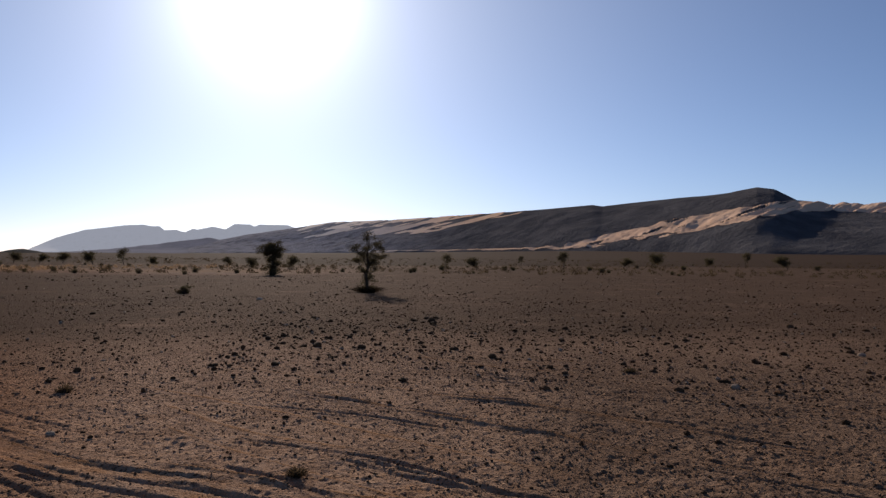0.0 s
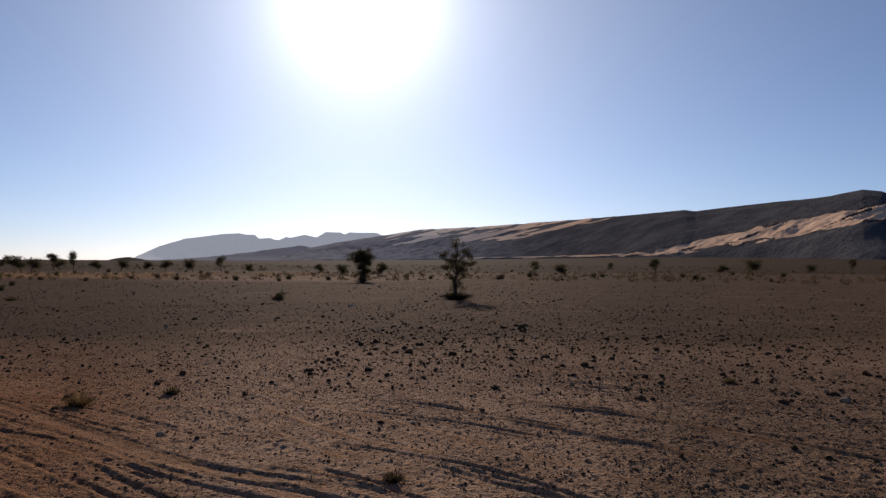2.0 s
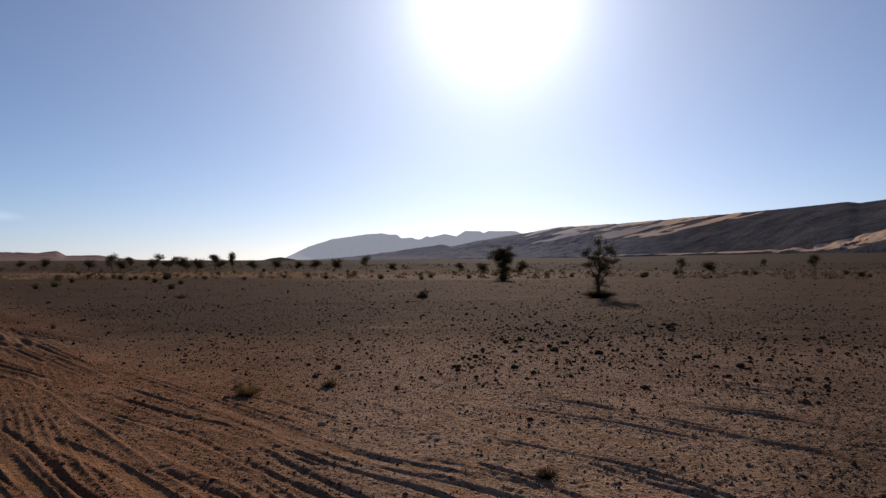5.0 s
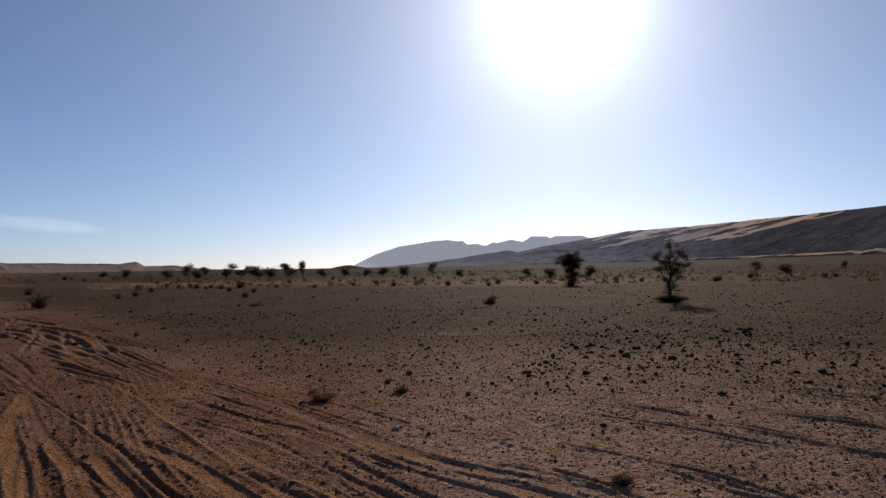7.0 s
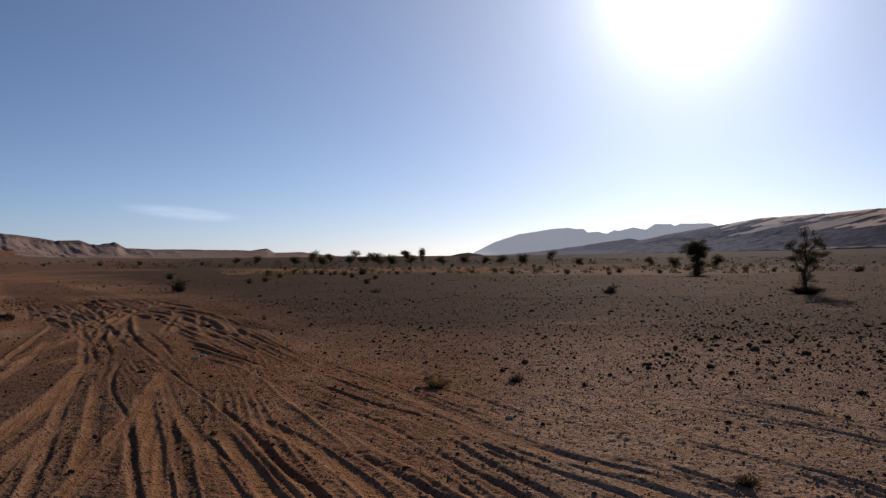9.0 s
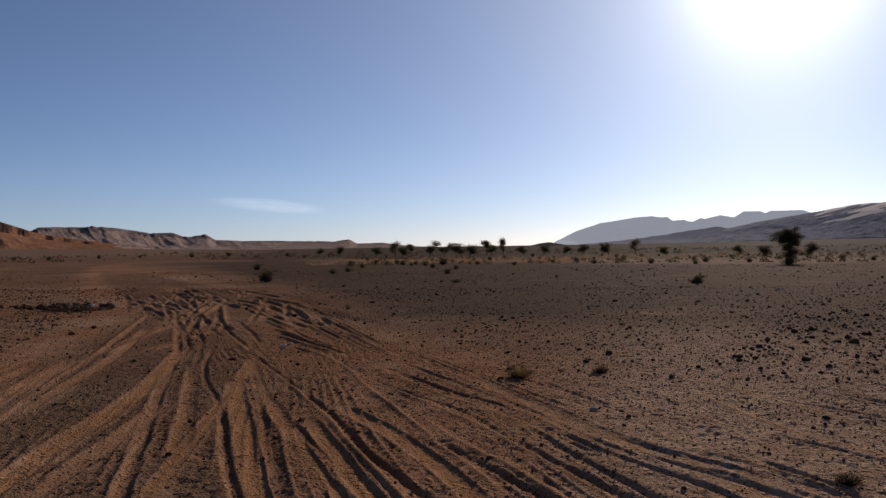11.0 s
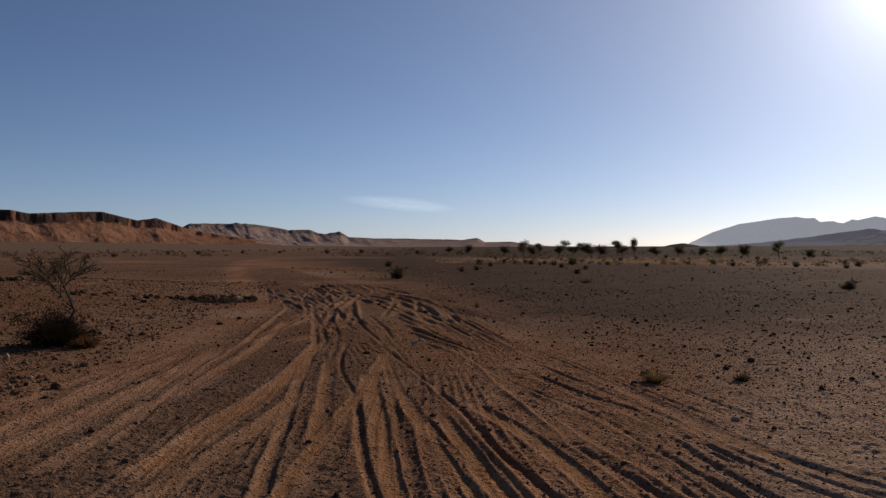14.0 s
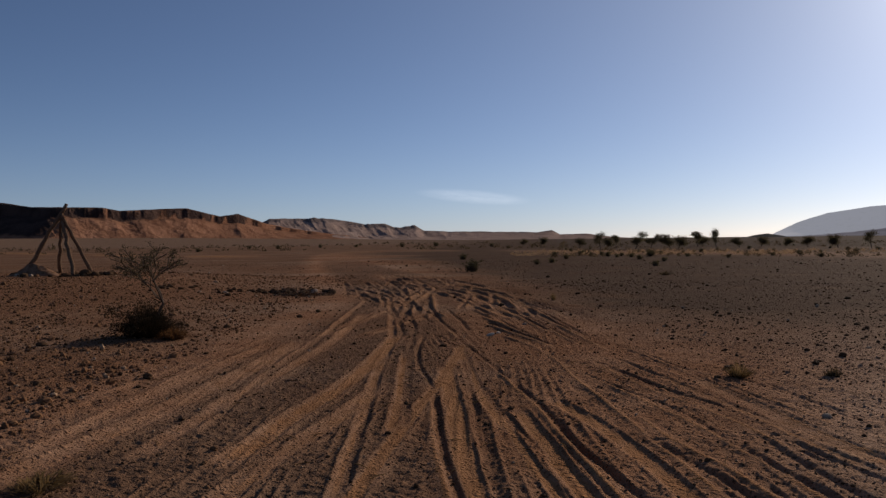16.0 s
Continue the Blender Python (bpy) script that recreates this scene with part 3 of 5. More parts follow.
def rut_relief(x, y):
    """Height of tracks, ruts and their thrown-up rims, and how much smooth sand they have laid bare."""
    z, rim, churn = np.zeros_like(x), np.zeros_like(x), np.zeros_like(x)
    wob = 0.02 * vnoise(x * 0.9, y * 0.7, 71) + 0.01 * vnoise(x * 3.5, y * 2.6, 73)
    rough = 0.85 + 0.4 * vnoise(x * 4, y * 0.9, 72) + 0.35 * smooth((x - 2.5) / 1.5) * vnoise(x * 5, y * 2.2, 74)
    rough = rough * (1 + 0.4 * smooth((y - 11) / 4))
    more_beds, more_berms = wandering_tracks()
    for sandy, half, pts in WHEEL_BEDS + more_beds:
        near, d, ends = along(pts, x, y, 0.8)
        a = np.abs(d + wob[near]) / half
        k = 0.012 * ends * rough[near]
        z[near] = np.minimum(z[near], -k * np.exp(-(a / 0.9) ** 4))
        rim[near] = np.maximum(rim[near], 1.7 * k * np.exp(-np.abs(np.abs(d + wob[near]) - half - 0.015) / 0.018))
        churn[near] = np.maximum(churn[near], sandy * np.exp(-(a / 1.1) ** 4) * ends)
    for high, half, pts in BERMS + more_berms:
        near, d, ends = along(pts, x, y, 0.6)
        a = np.abs(d + wob[near]) / half
        top = np.exp(-a ** 1.6) * ends
        rim[near] = np.maximum(rim[near], high * rough[near] * top)
        churn[near] = np.maximum(churn[near], 0.85 * np.exp(-(a / 1.1) ** 2) * ends)
    for depth, half, pts in RUTS:
        near, d, ends = along(pts, x, y, 0.5)
        d = d + wob[near]
        a = np.abs(d) / half
        k = depth * ends * rough[near]
        z[near] = np.minimum(z[near], -0.5 * k * np.exp(-(a / 0.75) ** 4))
        rim[near] = np.maximum(rim[near], np.where(d > 0, 0.16, 0.14) * k * np.exp(-np.abs(a - 1.5) / 0.4))
        churn[near] = churn[near] * (1 - 0.8 * np.exp(-(a / 1.0) ** 4) * ends)
    # bundles of fine ridges that slant across the bend, and fainter streaks on the ground beside it
    left, right = np.interp(y, BED_Y, BED_L), np.interp(y, BED_Y, BED_R)
    slant = x + 0.2 * (y - 12) + 0.1 * np.sin(y * 0.7)
    fan = smooth((y - 12.5) / 4) * (1 - smooth((y - 27) / 6)) * smooth((x - left - 0.5) / 1.0) * smooth((x - 0.12 * (14 - y) + 0.3) / 0.8)
    fan = np.maximum(fan, smooth((y - 17) / 4) * (1 - smooth((y - 32) / 6)) * smooth((x - left) / 0.6))
    fan = np.maximum(fan, 0.55 * smooth((x - 1.5) / 0.5) * smooth((y - 3.0) / 1.5)) * smooth((right + 1.3 - x) / 1.1)
    lines = combed(slant * 6.4 + 1.3 * vnoise(x * 0.8, y * 0.25, 81)) * smooth(0.4 + 0.9 * vnoise(slant * 2.5, y * 0.3, 82))
    beside = smooth((x - 2.6) / 0.8) * (1 - smooth((x - 11) / 4.0)) * (1 - smooth((y - 8) / 4.0)) * smooth(0.55 + 0.9 * vnoise(x * 0.8, y * 0.35, 84))
    streaks = combed(x * 5.6 + 1.5 * vnoise(x * 0.7, y * 0.3, 86)) * smooth(0.3 + 1.2 * vnoise(x * 2.2, y * 0.5, 83))
    grain = combed(x * 9.0 + 0.5 * np.sin(y * 0.5) + 1.2 * vnoise(x * 1.2, y * 0.3, 88)) * smooth(0.3 + 1.1 * vnoise(x * 2.6, y * 0.45, 89)) * smooth((x - left) / 0.5) * smooth((right - x) / 0.5) * (1 - smooth((y - 12) / 5))
    rim = np.maximum(rim, 0.02 * grain)
    churn = np.maximum(churn, 0.3 * grain ** 2)
    high = (0.036 + 0.04 * smooth((y - 12) / 6)) * fan * lines + 0.013 * beside * streaks
    rim = np.maximum(rim, high * (0.8 + 0.4 * vnoise(x * 2, y * 0.8, 87)))
    churn = np.maximum(churn, np.maximum(0.62 * fan * lines ** 1.5, 0.4 * beside * streaks ** 1.5))
    return z + rim * (1 - np.clip(-z / 0.02, 0, 0.85)), churn


def bank(x, y):
    """The low raised bank round the old well."""
    return 0.48 * smooth((-x - 3.8) / 8.0) * smooth((y - 11.0) / 13.0) * (1 - smooth((y - 29.5) / 9.0))


def pediment(x, y):
    """The plain rises gently towards the cliffs and the dune mountain."""
    r, a = np.hypot(x, y), np.degrees(np.arctan2(x, y))
    k = np.interp(a, (-60, -30, -20, -8, 2, 30, 46, 60, 70, 90, 120), (16, 15, 14, 7, 0, 0, 6, 14, 15, 12, 0))
    return k * smooth((r - 350) / 1700) ** 1.3


def plain_z(x, y, relief=True):
    x, y = np.asarray(x, float), np.asarray(y, float)
    r = np.hypot(x, y)
    z = 0.035 * fbm(x / 13, y / 13, 3, 3) * smooth((r - 2) / 8) + bank(x, y) + pediment(x, y)
    z = z + 0.25 * fbm(x / 90, y / 90, 2, 8) * smooth((r - 45) / 120)
    dz, churn = rut_relief(x, y) if relief else (0.0, np.zeros_like(z))
    # clods and grit, pressed flat where wheels have gone
    clods = (0.008 * fbm(x / 1.1, y / 1.1, 3, 21) + 0.006 * fbm(x / 0.3, y / 0.22, 2, 31)) * (1 - smooth((r - 25) / 40))
    lumps = np.maximum(fbm(x / 0.09, y / 0.07, 2, 41) - 0.3, 0) * smooth(0.4 + 1.2 * vnoise(x / 1.6, y / 1.2, 43))
    clods = clods + 0.009 * fbm(x / 0.06, y / 0.05, 2, 37) * (1 - smooth((r - 9) / 14)) + 0.014 * lumps * (1 - smooth((r - 10) / 8))
    return z + dz + clods * (1 - 0.75 * np.clip(churn + np.abs(dz) / 0.012, 0, 1)), churn


def spot(x, y):
    z, _ = plain_z(np.array([x]), np.array([y]))
    return float(z[0])


def build_ground():
    az = np.radians(np.concatenate([np.arange(-32, 83, 0.12), np.arange(83, 328, 2.0)]))
    r = np.concatenate([[0.0], np.linspace(0.15, 3.65, 60), np.geomspace(3.7, 12, 360), np.geomspace(12.05, 32, 230), np.geomspace(32.5, 300, 100)[1:], np.geomspace(306, 4900, 44)])
    x, y = r[:, None] * np.sin(az)[None, :], r[:, None] * np.cos(az)[None, :]
    z, churn = plain_z(x, y)
    me = sheet("ground", np.stack([x, y, z], -1)[:, ::-1], True)
    left, right = np.interp(y, BED_Y, BED_L), np.interp(y, BED_Y, BED_R)
    bed = smooth((x - left + 0.5) / 1.2) * smooth((right + 0.5 - x) / 1.2) * (y > 0) * (1 - smooth((y - 40) / 50))
    dist = np.hypot(x, y)
    a = np.degrees(np.arctan2(x, y))
    # a belt of sandy ground with dry grass, and pale dry washes further out
    belt = 0.5 * np.exp(-((dist - np.interp(a, (-40, 0, 10, 30, 60, 90), (190, 130, 98, 74, 78, 80))) / 11.0) ** 2) * smooth((a - 2) / 8) * (1 - smooth((a - 38) / 10))
    wash = 0.8 * np.exp(-((dist - 150 - 55 * np.sin(a / 9.0)) / 9.0) ** 2) * smooth((8 - a) / 10) * smooth(0.45 + 1.3 * vnoise(a * 0.35, dist * 0.01, 171))
    wash = np.maximum(wash, 0.3 * np.exp(-((dist - 34 - 1.1 * (a - 45)) / 2.5) ** 2) * smooth((a - 44) / 8) * (1 - smooth((a - 70) / 10)))
    sand = np.maximum.reduce([(np.interp(x, (0.5, 1.5), (0.15, 0.3)) + 0.15 * vnoise(x * 3, y * 0.4, 15)) * bed * (1 - smooth((y - 9) / 9)), np.interp(x, (-3, 0), (0.45, 0.9)) * churn * (0.82 + 0.18 * bed), 0.28 * smooth((-x - 2.5) / 3.0) * (dist < 70), 0.42 * smooth((17 - dist) / 14) * np.interp(x, (-1.5, 1.5), (0.3, 1.0)), belt, wash])
    red = np.maximum(0.9 * smooth((-x + 1.0) / 5.0) * (1 - smooth((dist - 50) / 240)), 0.8 * smooth((dist - 90) / 30) * (1 - smooth((dist - 240) / 120)) * smooth((22 - a) / 8))
    red = np.maximum(red, 0.9 * smooth((32 - a) / 14) * smooth((a + 130) / 70) * (1 - smooth((dist - 50) / 240)))
    attribute(me, "sand", sand[:, ::-1])
    # dark varnished stones off the tracks, with unmodelled stone shade in the colour
    varnish_shade = np.interp(a, (20, 40, 52, 60, 70), (0.84, 0.77, 0.78, 0.82, 0.8)) * smooth((dist + 3 * fbm(x / 6, y / 4, 3, 58) - np.interp(a, (15, 35, 48, 70), (5, 7, 5, 4))) / 14) * smooth((x - right + 0.3 + 0.07 * dist + 0.5 * fbm(x / 2, y / 2, 2, 59) + 0.05 * dist * fbm(x / 9, y / 14, 2, 61)) / (1.2 + 0.16 * dist)) * (1 - 0.8 * belt)
    varnish_shade = np.maximum(varnish_shade, np.interp(a, (-5, 12), (0.72, 1.0)) * (0.7 + 0.25 * smooth((dist - 90) / 60)) * smooth((dist - 40 - 12 * fbm(x / 40, y / 40, 2, 60)) / 110) * (1 - belt) * (1 - wash))
    varnish_shade = np.maximum(varnish_shade, np.interp(x, (-0.6, 1.2), (0.66, 0.16)) * bed * (1 - churn) * smooth((dist - 2) / 3))
    varnish_shade = np.maximum(varnish_shade, 0.6 * smooth((a - 52) / 12) * (1 - smooth((a - 95) / 60)) * smooth((dist - 2) / 3))
    varnish_shade = np.maximum(varnish_shade, np.interp(dist, (22, 60), (0.42, 0.62)) * smooth((left - x) / 2.0) * smooth((dist - 4) / 4) * (1 - wash))
    attribute(me, "varnish_shade", varnish_shade[:, ::-1])
    attribute(me, "red", red[:, ::-1])
    put("ground", me, M_GROUND, label="flat stony desert plain crossed by sandy wheel tracks", category="ground", kind="structure")


build_ground()

# ---- hills ----


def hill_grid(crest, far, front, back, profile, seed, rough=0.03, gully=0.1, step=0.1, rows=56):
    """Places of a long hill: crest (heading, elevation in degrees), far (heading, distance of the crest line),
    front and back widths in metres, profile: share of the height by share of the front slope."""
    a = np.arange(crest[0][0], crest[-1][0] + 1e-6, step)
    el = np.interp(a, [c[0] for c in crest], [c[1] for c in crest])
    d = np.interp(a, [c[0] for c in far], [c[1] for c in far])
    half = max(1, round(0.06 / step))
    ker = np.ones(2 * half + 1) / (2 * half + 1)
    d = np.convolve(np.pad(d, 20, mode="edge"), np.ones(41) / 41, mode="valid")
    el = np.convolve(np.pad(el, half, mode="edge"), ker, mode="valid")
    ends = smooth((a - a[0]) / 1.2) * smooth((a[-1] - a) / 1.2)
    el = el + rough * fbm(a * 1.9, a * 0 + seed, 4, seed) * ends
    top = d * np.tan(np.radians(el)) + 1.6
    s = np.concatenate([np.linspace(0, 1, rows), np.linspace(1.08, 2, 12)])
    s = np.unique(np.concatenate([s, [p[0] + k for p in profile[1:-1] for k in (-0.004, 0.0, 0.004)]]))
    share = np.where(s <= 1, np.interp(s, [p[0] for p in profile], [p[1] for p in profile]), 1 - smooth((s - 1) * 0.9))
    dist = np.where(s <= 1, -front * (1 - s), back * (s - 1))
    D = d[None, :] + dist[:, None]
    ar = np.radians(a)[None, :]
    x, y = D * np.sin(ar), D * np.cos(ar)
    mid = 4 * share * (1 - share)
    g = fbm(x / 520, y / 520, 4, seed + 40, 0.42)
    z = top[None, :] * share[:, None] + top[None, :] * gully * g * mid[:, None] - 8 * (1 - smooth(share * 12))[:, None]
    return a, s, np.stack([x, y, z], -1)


PLAIN_SLOPE = [(0, 0), (0.15, 0.04), (0.5, 0.32), (0.8, 0.72), (1, 1)]

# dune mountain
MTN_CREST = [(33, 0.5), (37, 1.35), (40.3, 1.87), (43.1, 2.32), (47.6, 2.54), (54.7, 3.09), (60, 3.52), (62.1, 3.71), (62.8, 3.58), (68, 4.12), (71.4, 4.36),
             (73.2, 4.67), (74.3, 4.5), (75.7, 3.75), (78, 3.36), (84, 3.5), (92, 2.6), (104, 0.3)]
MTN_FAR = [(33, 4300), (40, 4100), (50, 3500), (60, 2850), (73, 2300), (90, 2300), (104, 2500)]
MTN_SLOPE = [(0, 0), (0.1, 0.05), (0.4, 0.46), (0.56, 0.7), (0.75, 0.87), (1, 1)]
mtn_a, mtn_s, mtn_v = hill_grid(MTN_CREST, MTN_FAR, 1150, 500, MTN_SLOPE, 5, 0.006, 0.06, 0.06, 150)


def sand_on_mountain(v):
    """Wind-blown sand on the mountain: a tongue up its flank, drifts below the crest and a strip along the foot, all streaked uphill."""
    x, y, z = v[..., 0], v[..., 1], v[..., 2]
    a = np.degrees(np.arctan2(x, y))
    e = np.degrees(np.arctan2(z - 1.6, np.hypot(x, y)))
    top = np.interp(a, [c[0] for c in MTN_CREST], [c[1] for c in MTN_CREST])
    # the tongue between its two borders, its uphill shade streaks coloured as rock
    high = np.interp(a, (60, 62.1, 64.1, 66.1, 68, 69.9, 71.8, 73.6, 75.3, 76.7, 77.9, 78.4, 80.9, 84), (0.85, 1.29, 1.87, 2.27, 2.66, 2.97, 3.34, 3.58, 3.74, 3.63, 3.3, 3.5, 3.5, 3.5))
    low = np.interp(a, (60, 62.1, 64.1, 65.3, 66.9, 68.8, 70.3, 71.8, 73.2, 74.6, 76, 77.9, 80.9, 84), (0.54, 0.68, 0.89, 0.82, 1.06, 1.39, 1.7, 2.09, 2.35, 2.72, 2.89, 3.08, 3.03, 3.0))
    shade_streak = e - 0.36 * a
    s1 = fbm(shade_streak * 3.2, a * 0.33 + 0.6 * e, 4, 91, 0.55)
    edge = 0.35 + np.minimum(high - e, e - low) / 0.12 + 0.35 * fbm(a * 1.6, e * 7, 3, 97)
    tongue = smooth(0.5 + 0.5 * edge) * smooth((a - 59.6) / 0.8) - 0.9 * smooth((s1 - 0.36) / 0.25) * smooth((77 - a) / 3)
    # long drifts below the crest, each one a streak that climbs to the crest
    q = e - 0.235 * a
    s2 = fbm(q * 4.6, a * 0.34, 4, 95, 0.55)
    floor = np.interp(a, (39, 41, 44, 46, 50, 53.5, 56, 58), (0.85, 0.6, 0.6, 0.58, 0.6, 0.84, 0.93, 1.0))
    depth = (e / np.maximum(top, 0.1) - floor) / 0.2
    upper = smooth(0.25 + 0.45 * depth + 1.7 * s2) * smooth((depth + 0.35) / 0.5) * smooth((a - 39.5) / 2) * (1 - smooth((a - 56) / 2))
    foot = (0.85 - np.abs(e - np.interp(a, (42, 50, 60, 66), (0.14, 0.3, 0.58, 0.64))) / 0.07 * 0.5 + 0.35 * s2) * smooth((a - 43) / 2) * (1 - smooth((a - 62) / 2))
    sand = np.clip(np.maximum.reduce([tongue, upper, foot]), 0, 1)
    v[..., 2] += 10.0 * np.exp(-((low - 0.2 - e) / 0.6) ** 2) * smooth((a - 60) / 5) * (1 - smooth((a - 73) / 7)) * smooth(e / 0.8)
    v[..., 2] += 6.0 * sand * (s1 * (a > 57) - 0.4 * s2 * (a <= 57)) + 2.0 * sand
    v[..., 2] += (2.6 * fbm(x / 150, y / 150, 4, 101)) * (1 - sand) * smooth(e / 0.6) * smooth((top - e) / 0.35)
    return sand


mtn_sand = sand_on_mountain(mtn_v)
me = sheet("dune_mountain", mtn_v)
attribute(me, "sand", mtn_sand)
# distance haze put into the colour, strongest at the mountain's far end
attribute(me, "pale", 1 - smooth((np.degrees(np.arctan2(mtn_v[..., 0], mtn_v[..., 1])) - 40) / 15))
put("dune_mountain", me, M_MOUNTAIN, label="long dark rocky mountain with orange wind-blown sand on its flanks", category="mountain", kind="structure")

# foothills in front of the far ridge, the far ridge itself and a low dark hill
_, _, v = hill_grid([(25, 0.0), (28, 0.25), (31, 0.62), (34.4, 1.1), (35.4, 0.9), (38, 1.25), (42, 1.0), (46, 0.3)], [(25, 4150), (46, 4000)], 850, 300, PLAIN_SLOPE, 12, 0.02)
put("foothill", sheet("foothill", v), M_MID_HILL, label="grey foothill in front of the far ridge", category="hill", kind="structure")
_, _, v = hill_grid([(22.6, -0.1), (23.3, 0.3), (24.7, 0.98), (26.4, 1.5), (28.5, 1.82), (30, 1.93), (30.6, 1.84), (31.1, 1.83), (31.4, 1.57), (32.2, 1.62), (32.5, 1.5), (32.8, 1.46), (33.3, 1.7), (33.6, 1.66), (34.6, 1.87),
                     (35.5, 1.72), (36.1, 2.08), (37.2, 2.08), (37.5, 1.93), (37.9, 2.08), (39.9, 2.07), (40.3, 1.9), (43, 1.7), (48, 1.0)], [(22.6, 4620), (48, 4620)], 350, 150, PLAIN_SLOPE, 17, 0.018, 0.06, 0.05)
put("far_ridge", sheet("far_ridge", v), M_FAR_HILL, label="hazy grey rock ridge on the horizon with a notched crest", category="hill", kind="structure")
_, _, v = hill_grid([(19.5, -0.35), (20.8, -0.15), (21.8, 0.08), (22.7, 0.2), (23.6, 0.05), (25, -0.3)], [(19, 1500), (26, 1500)], 130, 130, PLAIN_SLOPE, 19, 0.01)
put("low_hill", sheet("low_hill", v), M_LOW_HILL, label="low dark rounded hill on the plain", category="hill", kind="structure")

# table cliffs: scree below, a rock band and a flat top
CLIFF_CREST = [(-44, 2.2), (-36, 2.6), (-29.7, 2.7), (-27.9, 2.43), (-23.7, 2.43), (-22.6, 2.22), (-19.7, 2.37), (-18.2, 2.4), (-16, 1.84), (-14.8, 2.03), (-12.9, 1.35),
               (-11, 0.95), (-8, 0.5), (-4, 0.1), (-1, -0.3)]
FAR_CLIFF_CREST = [(-16, 0.2), (-14, 0.9), (-12.6, 1.65), (-11.7, 1.67), (-9.5, 1.66), (-8.2, 1.62), (-6.7, 1.41), (-5.7, 1.2), (-5.2, 1.24), (-4.3, 1.25), (-3.6, 0.98), (-3.2, 0.93), (-2.0, 1.06), (-1.4, 0.71), (0.4, 0.62), (2.9, 0.59), (5.8, 0.51), (6.7, 0.44), (8.0, 0.64), (8.6, 0.31), (10.5, 0.35), (12.4, 0.09), (17, -0.15)]
CLIFF_FAR = [(-44, 3300), (-32, 2750), (-26.5, 2380), (-20, 2600), (-10, 3200), (0, 3900), (2, 4000)]
CLIFF_PROFILE = [(0, 0), (0.3, 0.12), (0.55, 0.4), (0.8, 0.74), (0.825, 0.95), (0.9, 0.985), (1, 1)]
cl_a, cl_s, v = hill_grid(CLIFF_CREST, CLIFF_FAR, 520, 300, CLIFF_PROFILE, 27, 0.012, 0.03, 0.05, 110)


def weather_cliffs(v, a, s):
    """Buttresses and clefts in the rock band, rills in the scree; returns where bare rock shows, and where shade is put
    in as rock.
    """
    a, s = a[None, :] + 0 * s[:, None], s[:, None] + 0 * a[None, :]
    r = np.hypot(v[..., 0], v[..., 1])
    near_band = np.exp(-((s - 0.81) / 0.05) ** 2)
    push = near_band * (20 * fbm(a * 0.9, s * 6, 3, 61) + 4 * np.abs(fbm(a * 4.5, s * 9, 3, 62)))
    rills = fbm(a * 1.1 + 2.0 * s, s * 2.0, 4, 63, 0.5)
    slope = smooth((s - 0.1) / 0.3) * (1 - smooth((s - 0.72) / 0.1))
    top = v[..., 2].max(axis=0)[None, :]
    v[..., 2] += slope * rills * top * 0.04
    v[..., 2] -= near_band * (s < 0.808) * top * 0.06 * (0.5 + 0.8 * fbm(a * 0.8, a * 0, 3, 64))
    k = (r + push) / r
    v[..., 0] *= k
    v[..., 1] *= k
    rock = smooth((s - 0.775 - 0.03 * fbm(a * 1.3, a * 0, 3, 67)) / 0.03) * (0.72 + 0.4 * fbm(a * 2, s * 12, 3, 65))
    # the shaded west end of the range, coloured as dark rock
    rock = np.maximum(rock, 0.8 * smooth((-25.5 - a) / 1.2 + 0.5 * rills) * smooth((s - 0.25) / 0.2))
    rock = np.maximum(rock, 0.45 * smooth((s - 0.66) / 0.1) * smooth(0.5 + 2.2 * fbm(a * 1.6, s * 2, 3, 66)))
    v[..., 2] += slope * top * 0.03 * fbm(v[..., 0] / 60, v[..., 1] / 60, 3, 68)
    return np.clip(rock * np.interp(a, (-15.5, -13.8, -12.3), (1, 0.75, 0.0)), 0, 1)


cl_rock_shade = weather_cliffs(v, cl_a, cl_s)
me = sheet("cliff_range", v)
attribute(me, "rock", cl_rock_shade)
put("cliff_range", me, M_CLIFF, label="long reddish table cliffs with scree below dark rock", category="cliffs", kind="structure")
fc_a, fc_s, v = hill_grid(FAR_CLIFF_CREST, [(-16, 3500), (-6, 4000), (17, 4600)], 900, 120, [(0, 0), (0.3, 0.14), (0.6, 0.45), (0.84, 0.8), (0.9, 0.93), (1, 1)], 33, 0.012, 0.16, 0.05, 90)


def weather_far_cliffs(v, a, s):
    """Spurs and gullies down the far slope; returns where the worn dark cap shows."""
    a, s = a[None, :] + 0 * s[:, None], s[:, None] + 0 * a[None, :]
    top = v[..., 2].max(axis=0)[None, :]
    on = smooth((s - 0.05) / 0.3) * (1 - smooth((s - 0.9) / 0.08))
    spur = fbm(a * 0.8 + 1.2 * s, s * 1.1, 4, 161, 0.55)
    v[..., 2] += on * top * (0.1 * spur + 0.03 * fbm(v[..., 0] / 70, v[..., 1] / 70, 3, 162))
    rock = smooth((s - 0.8 + 0.1 * spur) / 0.08) * (0.8 + 0.3 * spur)
    return np.clip(np.maximum(rock, 0.5 * smooth((s - 0.45) / 0.2) * smooth(-0.2 - 1.6 * spur)), 0, 1)


fc_rock = weather_far_cliffs(v, fc_a, fc_s)
me = sheet("far_cliffs", v)
attribute(me, "rock", fc_rock)
put("far_cliffs", me, M_PALE_HILL, label="brown hazy end of the cliffs with worn dark tops", category="hill", kind="structure")

# ---- plants ----


